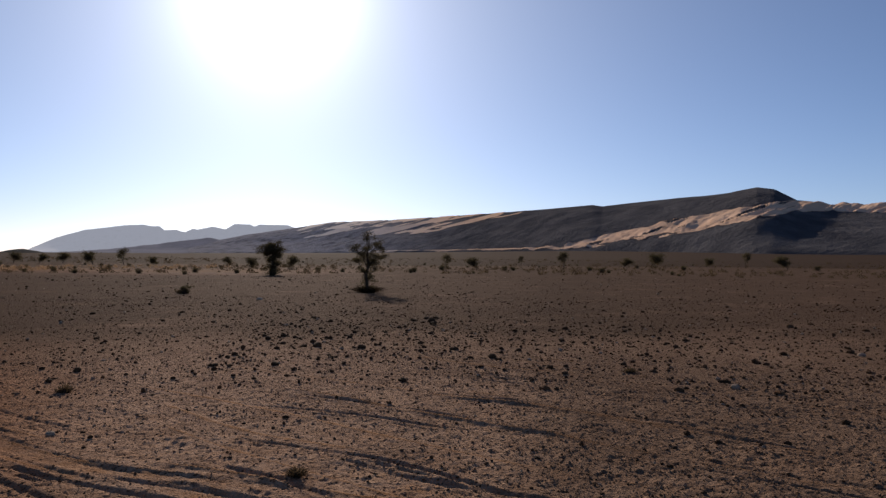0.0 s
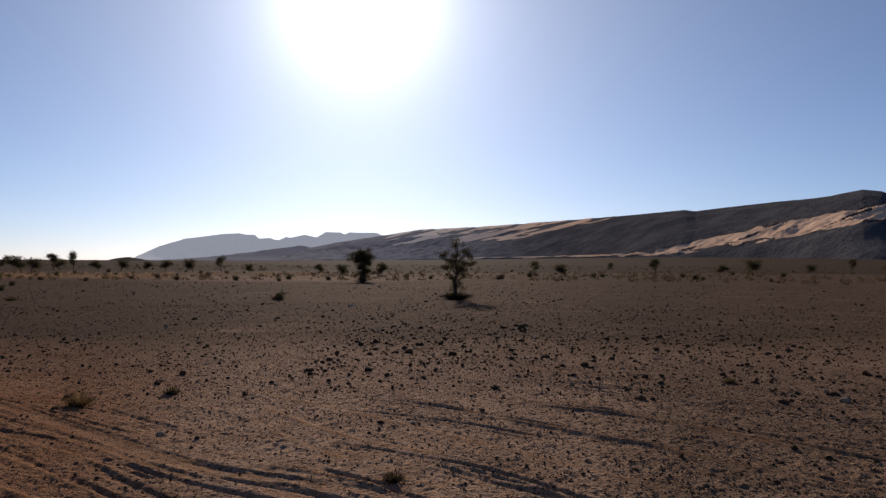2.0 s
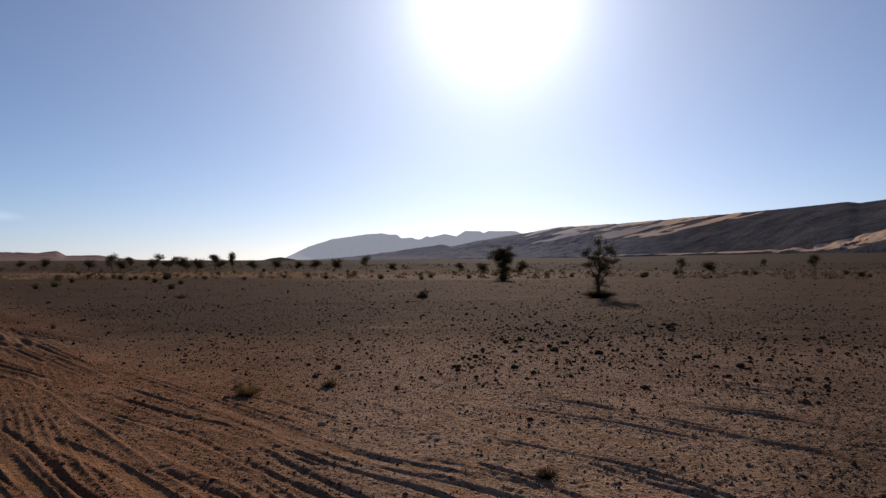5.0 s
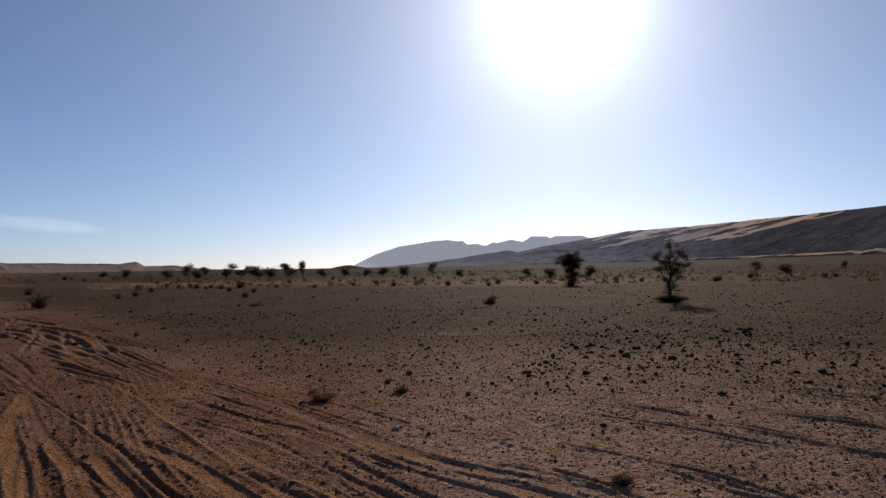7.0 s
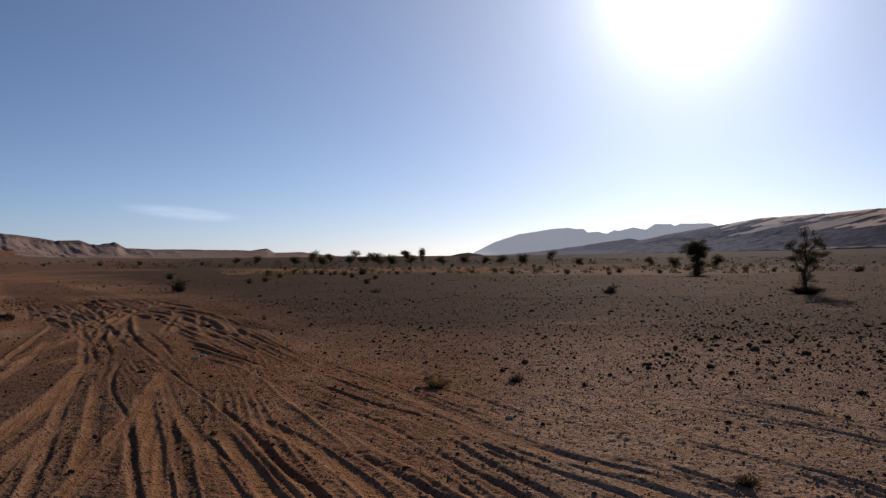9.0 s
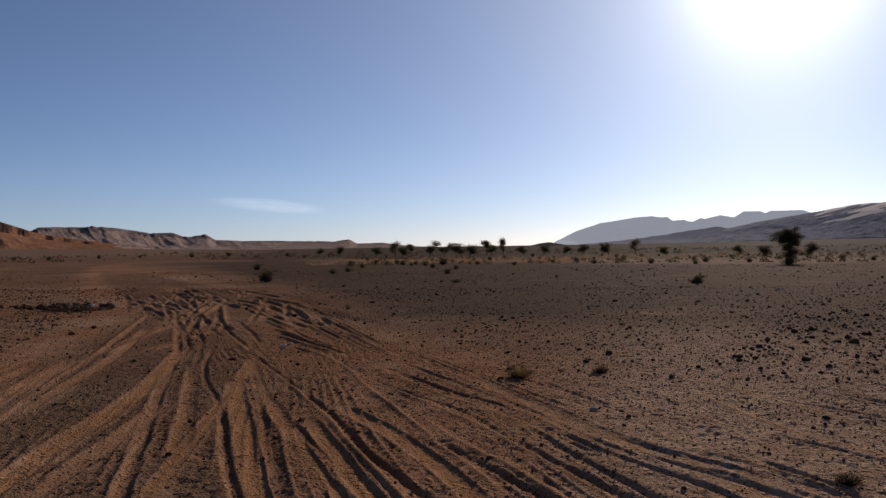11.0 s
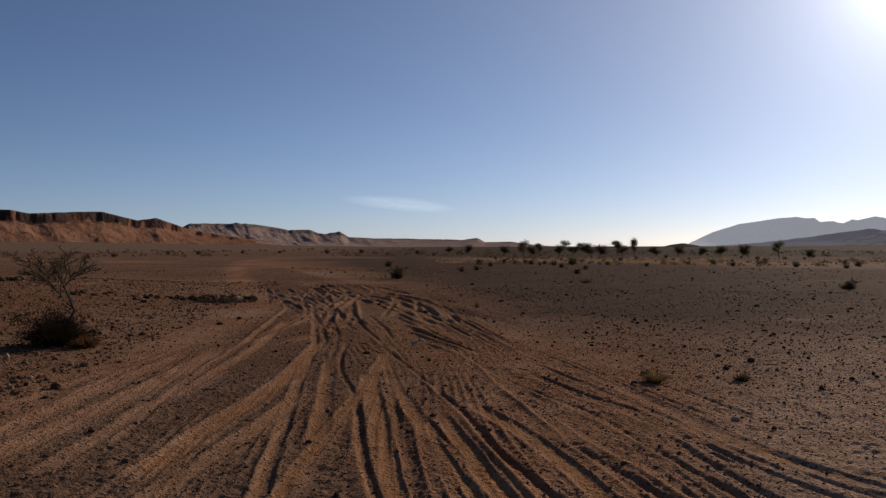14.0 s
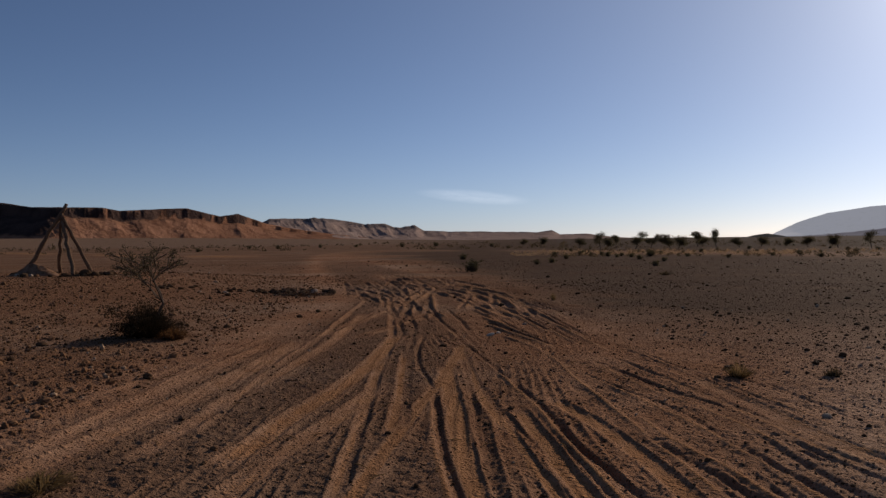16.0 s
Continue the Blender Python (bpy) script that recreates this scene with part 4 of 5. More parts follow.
def tube(path, radii, sides=5):
    """Vertices and quads of a tapered limb along a path."""
    path = [Vector(p) for p in path]
    verts, faces = [], []
    for i, p in enumerate(path):
        d = (path[min(i + 1, len(path) - 1)] - path[max(i - 1, 0)]).normalized()
        u = d.orthogonal().normalized()
        w2 = d.cross(u)
        for k in range(sides):
            t = 2 * math.pi * k / sides
            verts.append(p + (u * math.cos(t) + w2 * math.sin(t)) * radii[i])
    for i in range(len(path) - 1):
        for k in range(sides):
            a, b = i * sides + k, i * sides + (k + 1) % sides
            faces.append((a, b, b + sides, a + sides))
    return verts, faces


def joined(pieces, name, smoothed=True):
    verts, faces = [], []
    for v, f in pieces:
        o = len(verts)
        verts += v
        faces += [tuple(i + o for i in q) for q in f]
    me = bpy.data.meshes.new(name)
    me.from_pydata(verts, [], faces)
    if smoothed:
        me.polygons.foreach_set("use_smooth", np.full(len(faces), True))
    return me


def grow(rnd, p, d, length, r, level, limbs, tips, spread, lift):
    """A limb with a bend in it, then its side limbs."""
    path, radii = [p.copy()], [r]
    for i in range(3):
        d = (d + Vector((rnd.gauss(0, 0.16), rnd.gauss(0, 0.16), rnd.gauss(0, 0.08)))).normalized()
        p = p + d * length / 3
        path.append(p.copy())
        radii.append(r * (1 - 0.14 * (i + 1)))
        if level <= 2 and p.z > 0.3 * length:
            tips.append((p.copy(), level))
    limbs.append((path, radii))
    if level == 0:
        return
    for k in range(rnd.choice((2, 3, 3))):
        turn = rnd.uniform(0, 2 * math.pi)
        side = Vector((math.cos(turn), math.sin(turn), 0)) * rnd.uniform(0.5, 1.0) * spread
        grow(rnd, path[rnd.choice((2, 3, 3))], (d + side + Vector((0, 0, lift))).normalized(), length * rnd.uniform(0.58, 0.85), radii[-1] * 0.72, level - 1, limbs, tips, spread, lift)


def leaves(rnd, tips, count, size, scatter):
    """Small leaf blades round the twig ends."""
    verts, faces = [], []
    for i in range(count):
        tip, _ = rnd.choice(tips)
        c = tip + Vector((rnd.gauss(0, scatter), rnd.gauss(0, scatter), rnd.gauss(0, scatter * 0.6)))
        a = Vector((rnd.gauss(0, 1), rnd.gauss(0, 1), rnd.gauss(0, 0.6))).normalized()
        b = a.orthogonal().normalized()
        s = size * rnd.uniform(0.5, 1.3)
        o = len(verts)
        verts += [c - a * s, c + b * s * 0.38, c + a * s, c - b * s * 0.38]
        faces.append((o, o + 1, o + 2, o + 3))
    return verts, faces


def fitted(limbs, tips, height, width):
    top = max(p.z for path, _ in limbs for p in path)
    wide = max(1e-3, sum(sorted((math.hypot(p.x, p.y) for path, _ in limbs for p in path))[-12:]) / 12)
    s = Vector((width / 2 / wide, width / 2 / wide, height / top))
    scaled = [([Vector((p.x * s.x, p.y * s.y, p.z * s.z)) for p in path], radii) for path, radii in limbs]
    return scaled, [(Vector((p.x * s.x, p.y * s.y, p.z * s.z)), l) for p, l in tips]


def acacia(seed, height, width, stem, lift, count, leaf, label, group="", trunk_r=0.05, levels=3, scatter=0.07, spread=0.9):
    rnd = random.Random(seed)
    limbs, tips = [], []
    grow(rnd, Vector((0, 0, -0.05)), Vector((rnd.uniform(-0.1, 0.1), rnd.uniform(-0.1, 0.1), 1)), stem, trunk_r, levels, limbs, tips, spread, lift)
    limbs, tips = fitted(limbs, tips, height * 0.95, width)
    top = tagged(new("acacia_tree"), label, "tree", group)
    pieces = [tube(path, [max(0.006, r) for r in radii], 6 if i == 0 else 4) for i, (path, radii) in enumerate(limbs)]
    put("trunk", joined(pieces, "trunk"), M_BARK, top)
    v, f = leaves(rnd, tips, count, leaf, scatter)
    put("crown", joined([(v, f)], "crown", False), M_LEAF, top)
    return top


def standing(x, y, turn=0.0, scale=1.0, sink=0.02):
    return Matrix.Translation((x, y, spot(x, y) - sink)) @ pose(0, 0, 0, 0, 0, turn) @ Matrix.Scale(scale, 4)


def tuft(seed, radius, height, count, blade=0.006, upright=0.6):
    """Blades that fan out from one root."""
    rnd = random.Random(seed)
    verts, faces = [], []
    for i in range(count):
        t = rnd.uniform(0, 2 * math.pi)
        out = rnd.random() ** upright
        base = Vector((math.cos(t), math.sin(t), 0)) * radius * 0.25 * rnd.random()
        tip = Vector((math.cos(t) * radius * out, math.sin(t) * radius * out, height * rnd.uniform(0.45, 1.0) * (1.05 - 0.55 * out)))
        mid = base.lerp(tip, 0.55) + Vector((rnd.gauss(0, 1), rnd.gauss(0, 1), rnd.gauss(0.6, 0.5))) * radius * 0.09
        side = Vector((-math.sin(t + rnd.uniform(-1, 1)), math.cos(t), 0.2)) * blade
        o = len(verts)
        verts += [base - side, base + side, mid + side * 0.8, mid - side * 0.8, tip]
        faces += [(o, o + 1, o + 2, o + 3), (o + 3, o + 2, o + 4)]
    return verts, faces


def dry_tuft(seed, x, y, radius, height, mat, label, count=150):
    top = tagged(new("dry_shrub"), label, "shrub", "dry shrubs on the plain")
    put("stem_clump", joined([tuft(seed, radius * 0.9, height * 0.6, count // 4, 0.003)], "stem_clump", False), M_BARK, top)
    put("foliage", joined([tuft(seed + 1, radius, height, count)], "foliage", False), mat, top)
    top.matrix_basis = standing(x, y, seed * 37 % 360)
    return top


# the two lone acacias on the stony plain
def lumpy_tree(seed, lumps, lead, trunk_r, count, leaf, loose, label):
    """A thin crooked leader with a limb to each clump of the crown: (sideways, along, height, radius, flatness), and loose foliage round it."""
    rnd = random.Random(seed)
    top_z = max(c[2] for c in lumps)
    line = [Vector((lead * math.sin(i * 1.7) + 0.3 * lead * i, lead * math.cos(i * 1.3), top_z * i / 9 - 0.05 * (i == 0))) for i in range(10)]
    limbs, tips = [(line, [trunk_r * (1 - 0.085 * i) for i in range(10)])], []
    weights = []
    for cx, cy, cz, r, flat in lumps:
        start = line[max(1, min(8, int((cz * 0.72) / top_z * 9)))]
        goal = Vector((cx, cy, cz))
        bend = start.lerp(goal, 0.5) + Vector((rnd.gauss(0, 0.05), rnd.gauss(0, 0.05), 0.06))
        limbs.append(([start, bend, goal], [trunk_r * 0.4, trunk_r * 0.3, trunk_r * 0.2]))
        for k in range(9):
            out = Vector((rnd.gauss(0, 0.6), rnd.gauss(0, 0.6), rnd.gauss(0.1, 0.5) * flat)) * r
            limbs.append(([bend.lerp(goal, rnd.uniform(0.4, 1)), goal + out * 0.6, goal + out], [trunk_r * 0.2, trunk_r * 0.13, trunk_r * 0.08]))
            tips += [(goal + out, 0), (goal + out * 0.7, 0), (goal + out * 1.25, 0)]
            weights += [r * r * flat] * 3
    tree = tagged(new("acacia_tree"), label, "tree")
    put("trunk", joined([tube(path, [max(0.005, r) for r in radii], 6 if i == 0 else 4) for i, (path, radii) in enumerate(limbs)], "trunk"), M_BARK, tree)
    picked = rnd.choices(tips, weights, k=600)
    v, f = leaves(rnd, picked, count, leaf, loose)
    put("crown", joined([(v, f)], "crown", False), M_LEAF, tree)
    return tree


near_tree = lumpy_tree(11, [(0.45, 0.1, 1.98, 0.3, 0.8), (-0.5, 0.0, 1.82, 0.27, 0.7), (0.0, 0.05, 2.25, 0.16, 1.3), (-0.08, -0.2, 1.72, 0.4, 0.8), (0.5, -0.1, 1.55, 0.28, 0.7), (-0.38, 0.2, 1.36, 0.3, 0.7),
                            (0.2, 0.1, 1.25, 0.33, 0.9), (0.42, 0.2, 1.0, 0.2, 0.7), (-0.05, 0.0, 0.85, 0.26, 1.1), (0.05, -0.05, 0.5, 0.2, 1.2)], 0.035, 0.075, 8200, 0.033, 0.08,
                       "thin ragged thorn tree alone on stony ground")
near_tree.matrix_basis = standing(23.4, 22.65, -46)
flat_tree = lumpy_tree(23, [(0.0, 0.1, 2.2, 0.5, 0.55), (-0.45, 0.0, 2.08, 0.36, 0.8), (0.42, -0.1, 2.1, 0.38, 0.8), (0.1, 0.3, 1.78, 0.46, 0.9), (-0.3, -0.2, 1.72, 0.42, 0.9), (0.3, 0.0, 1.45, 0.36, 1.0),
                            (0.0, 0.1, 1.15, 0.32, 1.1), (0.4, 0.2, 0.85, 0.22, 1.0), (0.1, 0.0, 0.75, 0.26, 1.0), (0.1, 0.1, 0.38, 0.28, 1.0)], 0.03, 0.1, 17000, 0.05, 0.14, "dense flat-topped acacia beyond the stony ground")
flat_tree.matrix_basis = standing(38.9, 48.1, -39)
skirt = tagged(new("low_shrub"), "low grey thorn shrub round the foot of a tree", "shrub")
put("stem_clump", joined([tuft(61, 0.95, 0.42, 700, 0.009, 0.45)], "stem_clump", False), M_DEAD, skirt)
v, f = leaves(random.Random(62), [(Vector((math.cos(i) * 0.45 * (i % 5) / 4, math.sin(i) * 0.45 * (i % 5) / 4, 0.2)), 0) for i in range(40)], 420, 0.045, 0.12)
put("foliage", joined([(v, f)], "foliage", False), M_LEAF, skirt)
skirt.matrix_basis = standing(23.45, 22.6)

# acacias of the far tree line; heading, distance, height, kind
far_kinds = [
    acacia(31, 2.4, 1.6, 0.9, 0.5, 1900, 0.075, "small acacia on the far tree line", "far acacias", 0.07, 3, 0.20),
    acacia(32, 2.4, 3.0, 1.2, 0.1, 3000, 0.08, "flat-topped acacia on the far tree line", "far acacias", 0.08, 3, 0.21, 1.2),
    acacia(33, 1.7, 2.2, 0.5, 0.5, 2300, 0.08, "bushy acacia on the far tree line", "far acacias", 0.06, 3, 0.25),
    acacia(34, 2.0, 1.2, 0.9, 0.7, 1500, 0.075, "slender acacia on the far tree line", "far acacias", 0.06, 3, 0.18),
]
TREES = [
    (11.5, 112, 2.7, 0), (11.9, 122, 1.8, 2), (12.6, 130, 2.2, 3), (13.9, 112, 2.5, 1), (15.0, 128, 2.2, 1), (16.3, 122, 2.0, 2), (16.9, 118, 1.8, 2), (18.2, 135, 2.4, 3),
    (18.5, 140, 1.7, 2),
]
TREES_EAST = [
    (19.4, 118, 2.7, 0), (20.9, 130, 1.5, 2), (22.3, 132, 1.6, 2), (23.8, 128, 1.4, 2), (25.2, 132, 1.6, 2), (27.0, 122, 1.8, 2), (28.95, 118, 2.3, 0),
    (10.0, 150, 1.7, 2), (7.2, 170, 1.9, 2), (5.9, 185, 1.6, 2), (31.0, 110, 1.2, 2), (35.9, 120, 1.3, 2), (37.3, 92, 1.2, 2), (40.1, 84, 1.4, 2), (51.6, 78, 1.6, 3),
    (53.8, 92, 1.3, 2), (60.1, 98, 2.0, 3), (66.3, 130, 2.2, 2), (64.4, 120, 1.4, 2), (72.6, 125, 2.2, 3), (75.2, 120, 1.8, 2), (57.0, 140, 1.6, 3), (70.0, 140, 1.5, 2),
]
KIND_HEIGHT = (2.4, 2.4, 1.7, 2.0)
used_kinds = set()
for i, (heading, dist, high, kind) in enumerate(TREES + TREES_EAST):
    x, y = dist * math.sin(radians(heading)), dist * math.cos(radians(heading))
    m = standing(x, y, i * 71 % 360, high / KIND_HEIGHT[kind]) @ Matrix.Diagonal((0.8 + 0.5 * (i * 0.37 % 1), 0.75 + 0.5 * (i * 0.61 % 1), 1, 1))
    if kind in used_kinds:
        copy_thing(far_kinds[kind], m)
    else:
        far_kinds[kind].matrix_basis = m
        used_kinds.add(kind)

# dark round shrubs scattered over the plain
shrub = tagged(new("desert_shrub"), "dark leafy desert shrub low on the plain", "shrub", "desert shrubs")
put("stem_clump", joined([tuft(71, 0.42, 0.6, 160, 0.012, 0.5)], "stem_clump", False), M_BARK, shrub)
rnd = random.Random(72)
pts = [(Vector((rnd.gauss(0, 0.17), rnd.gauss(0, 0.17), abs(rnd.gauss(0.28, 0.15)))), 0) for i in range(60)]
put("foliage", joined([leaves(rnd, pts, 700, 0.06, 0.06)], "foliage", False), M_LEAF, shrub)
shrub.matrix_basis = standing(1.48, 39.2, 0, 1.05)
SHRUBS = [(1.5, 62, 0.8), (6.9, 49, 0.5), (8.0, 52, 0.55), (14.2, 60, 0.6), (15.9, 55, 0.55), (15.3, 46, 0.55), (12.0, 70, 0.7), (10.8, 75, 0.6), (-3.0, 190, 1.6),
          (-0.5, 205, 1.8), (-12.0, 170, 1.3), (-9.0, 190, 1.3), (-6.4, 210, 1.2), (3.6, 180, 1.4), (4.8, 150, 1.0), (-14.0, 180, 1.2), (-17.5, 140, 1.1), (9.0, 62, 0.6),
          ]
SHRUBS_EAST = [(23.0, 70, 0.5), (33.2, 32, 0.55), (26.0, 66, 0.6), (30.0, 64, 0.7), (33.0, 62, 0.5), (36.5, 66, 0.6), (39.0, 58, 0.9), (42.2, 74, 0.7), (44.0, 72, 0.6), (49.0, 70, 0.7),
          (56.5, 85, 0.7), (62.0, 90, 0.8), (68.5, 100, 1.0), (77.0, 110, 1.0), (20.2, 64, 0.5), (17.5, 68, 0.5)]
rnd = random.Random(78)
SHRUBS_FAR = [(8 + 62 * ((k + rnd.random()) / 80) ** 1.3, 66 + 110 * rnd.random() ** 1.3, rnd.uniform(0.3, 0.6) + 0.5 * rnd.random() ** 3) for k in range(80)]
for i, (heading, dist, size) in enumerate(SHRUBS + SHRUBS_EAST + SHRUBS_FAR):
    copy_thing(shrub, standing(dist * math.sin(radians(heading)), dist * math.cos(radians(heading)), i * 53 % 360, size))

# tufts near the tracks
dry_tuft(101, 3.36, 8.85, 0.24, 0.24, M_DRY, "small dry straw-coloured shrub beside the wheel tracks", 200)
dry_tuft(103, 4.42, 8.8, 0.17, 0.17, M_SCRUB, "small grey-green tuft beside the wheel tracks", 170)
dry_tuft(105, 3.95, 4.25, 0.12, 0.12, M_SCRUB, "wiry grey tuft at the rim of a rut", 160)
dry_tuft(107, 10.2, 4.6, 0.17, 0.14, M_SCRUB, "low dead grey tuft among stones", 130)
dry_tuft(109, -2.66, 5.05, 0.3, 0.16, M_DRY, "flattened straw-coloured grass tuft on sandy soil", 220)
dry_tuft(111, 2.8, 19.8, 0.12, 0.3, M_DRY, "pale dry stalks beside the tracks", 60)
dry_tuft(113, -4.42, 12.62, 0.36, 0.27, M_RUST, "rust-brown dead twigs at the foot of a thorn bush", 420)
dry_tuft(115, 17.5, 27.0, 0.4, 0.3, M_SCRUB, "thin grey shrub on stony ground", 180)
dry_tuft(117, 9.6, 33.5, 0.5, 0.28, M_SCRUB, "low grey shrub on stony ground", 200)

# thorn bush beside the well: a thin sapling out of a dense skirt
thorn = tagged(new("thorn_bush"), "thorn bush with bare upper twigs above a dense brown skirt", "bush")
rnd = random.Random(137)
limbs, tips = [], []
grow(rnd, Vector((0, 0, -0.05)), Vector((0.05, 0, 1)), 0.9, 0.028, 4, limbs, tips, 1.0, 0.1)
limbs, tips = fitted(limbs, tips, 1.6, 1.75)
lean = sum((t[0] for t in tips), Vector()) / len(tips)
for q in [p for path, _ in limbs for p in path] + [t[0] for t in tips]:
    q.x -= lean.x * min(1.0, q.z / lean.z)
    q.y -= lean.y * min(1.0, q.z / lean.z)
put("trunk", joined([tube(path, [max(0.008, r * 1.5) for r in radii], 5) for path, radii in limbs], "trunk"), M_BARK, thorn)
put("twig_foliage", joined([leaves(rnd, [t for t in tips if t[0].z > 0.8], 1900, 0.02, 0.05)], "twig_foliage", False), M_LEAF, thorn)
put("skirt", joined([tuft(133, 0.8, 0.52, 1100, 0.004, 0.45), tuft(134, 0.55, 0.75, 700, 0.005, 0.6)], "skirt", False), M_DEAD, thorn)
pts = [(Vector((rnd.gauss(-0.05, 0.33), rnd.gauss(0, 0.3), abs(rnd.gauss(0.3, 0.12)))), 0) for i in range(90)]
put("skirt_foliage", joined([leaves(rnd, pts, 4200, 0.022, 0.07)], "skirt_foliage", False), M_DEAD, thorn)
thorn.matrix_basis = standing(-4.95, 12.95)

# ---- the old well: leaning poles over stones ----
WELL = Vector((-13.65, 27.8, 0))
WELL.z = spot(WELL.x, WELL.y)
derrick = tagged(new("pole_tripod"), "tripod of crooked weathered wooden poles lashed above a well", "well frame")
derrick.matrix_basis = Matrix.Translation(WELL)


def pole(seed, foot, head, r0, r1):
    rnd = random.Random(seed)
    a, b = Vector(foot), Vector(head)
    path, radii = [], []
    for i in range(12):
        t = i / 11
        bend = Vector((rnd.gauss(0, 0.018), rnd.gauss(0, 0.018), 0)) + Vector((0.022 * math.sin(t * 5 + seed), 0, 0)) * math.sin(t * math.pi)
        path.append(a.lerp(b, t) + bend)
        radii.append(1.35 * (r0 * (1 - t) + r1 * t) * rnd.uniform(0.88, 1.12))
    v, f = tube(path, radii, 8)
    f.append(tuple(range(7, -1, -1)))
    f.append(tuple(range(len(v) - 8, len(v))))
    put("pole", joined([(v, f)], "pole"), M_POLE, derrick)


pole(1, (-1.45, 0.0, -0.1), (0.2, 0.0, 2.55), 0.062, 0.05)
pole(2, (-0.56, 0.9, -0.1), (0.02, -0.05, 2.1), 0.055, 0.042)
pole(3, (0.81, -0.8, -0.1), (-0.05, 0.1, 2.15), 0.06, 0.045)
pole(4, (1.0, 0.3, -0.1), (0.0, -0.05, 2.2), 0.055, 0.042)
v, f = tube([(0.03 + 0.11 * math.cos(i * 0.9), 0.11 * math.sin(i * 0.9), 1.93 + 0.012 * i) for i in range(16)], [0.02] * 16, 5)
put("lashing", joined([(v, f)], "lashing"), M_CLOTH, derrick)
v, f = tube([(0.02, 0.0, 1.95), (0.03, 0.02, 1.7), (0.0, 0.0, 1.45), (0.02, 0.01, 1.3)], [0.03, 0.025, 0.03, 0.015], 5)
put("hanging_rope", joined([(v, f)], "hanging_rope"), M_BARK, derrick)

# heap of sacking beside the poles
az = np.linspace(0, 2 * math.pi, 25)[:-1]
rr = np.linspace(0, 1, 9)
hx, hy = rr[:, None] * np.cos(az)[None, :], rr[:, None] * np.sin(az)[None, :]
hz = 0.4 * (1 - rr[:, None] ** 1.6) * (1 + 0.5 * fbm(hx * 2.5, hy * 2.5, 3, 77)) - 0.06
me = sheet("sack_heap", np.stack([hx * 1.0, hy * 0.55, hz], -1), True)
put("sack_heap", me, M_CLOTH, label="slumped heap of brown sacking beside the well", category="sack heap", at=Matrix.Translation((WELL.x - 0.85, WELL.y - 0.3, spot(WELL.x - 0.85, WELL.y - 0.3))))

# ---- stones ----


def stone_forms(seed, kinds, detail):
    made = []
    for k in range(kinds):
        bm = bmesh.new()
        bmesh.ops.create_icosphere(bm, subdivisions=detail, radius=1.0)
        rnd = random.Random(seed + k)
        sx, sy, sz = rnd.uniform(0.8, 1.25), rnd.uniform(0.65, 1.0), rnd.uniform(0.5, 0.8)
        for q in bm.verts:
            n1 = noise.noise(q.co * 0.9 + Vector((seed + k * 7.1, 0, 0)))
            q.co = q.co * (1 + 0.3 * n1 + rnd.uniform(-0.07, 0.07))
            q.co = Vector((q.co.x * sx, q.co.y * sy, q.co.z * sz))
        bm.verts.ensure_lookup_table()
        verts = np.array([q.co[:] for q in bm.verts])
        faces = np.array([[q.index for q in fc.verts] for fc in bm.faces])
        bm.free()
        made.append((verts, faces))
    return made


def scatter(name, forms, x, y, size, seed, mat, label, category, sink=0.2):
    """One mesh of many loose stones that lie on the plain."""
    gen = np.random.default_rng(seed)
    z, churn = plain_z(x, y)
    keep = gen.random(len(x)) > 1.3 * churn
    x, y, z, size = x[keep], y[keep], z[keep], size[keep]
    kind = gen.integers(0, len(forms), len(x))
    all_v, all_f, base = [], [], 0
    for k, (verts, faces) in enumerate(forms):
        pick = np.nonzero(kind == k)[0]
        t = gen.uniform(0, 2 * np.pi, len(pick))
        c, s = np.cos(t)[:, None], np.sin(t)[:, None]
        stretch = gen.uniform(0.75, 1.3, (len(pick), 3))
        vx, vy, vz = (verts[None, :, i] * stretch[:, None, i] * size[pick][:, None] for i in range(3))
        v = np.stack([vx * c - vy * s + x[pick][:, None], vx * s + vy * c + y[pick][:, None], vz + z[pick][:, None] + (sink * size[pick])[:, None]], -1)
        f = faces[None] + (np.arange(len(pick)) * len(verts))[:, None, None] + base
        all_v.append(v.reshape(-1, 3))
        all_f.append(f.reshape(-1, 3))
        base += len(pick) * len(verts)
    me = raw_mesh(name, np.concatenate(all_v), np.concatenate(all_f))
    put(name, me, mat, label=label, category=category, kind="stuff")


def stony(x, y, clear=0.0):
    """How thickly stones lie: bare in the soft track bed, thick on the dark pavement and on the bank."""
    left, right = np.interp(y, BED_Y, BED_L), np.interp(y, BED_Y, BED_R)
    out = np.maximum(smooth((x - right) / 2.0), 0.6 * smooth((left - x) / 1.5))
    patch = 0.55 + 0.45 * smooth(0.5 + 0.9 * fbm(x / 5, y / 5, 3, 55))
    dense = 0.6 * np.exp(-(((x - 13) / 8) ** 2 + ((y - 9) / 7) ** 2))
    bare = 0.75 * smooth((x - 3.0) / 1.0) * (1 - smooth((x - 8.0) / 2.5)) * (1 - smooth((y - 7) / 3.0))
    return np.clip((0.42 + 0.58 * out) * patch + dense * out, 0, 1.4) / 1.4 * (1 - clear * bare)


def sown(gen, count, r0, r1, power, a0=-35, a1=86, share=1.0, clear=0.0):
    u = gen.random(count)
    r = (r0 ** power + u * (r1 ** power - r0 ** power)) ** (1 / power)
    a = np.radians(gen.uniform(a0, a1, count))
    x, y = r * np.sin(a), r * np.cos(a)
    keep = gen.random(count) < stony(x, y, clear) * share
    return x[keep], y[keep], r[keep]


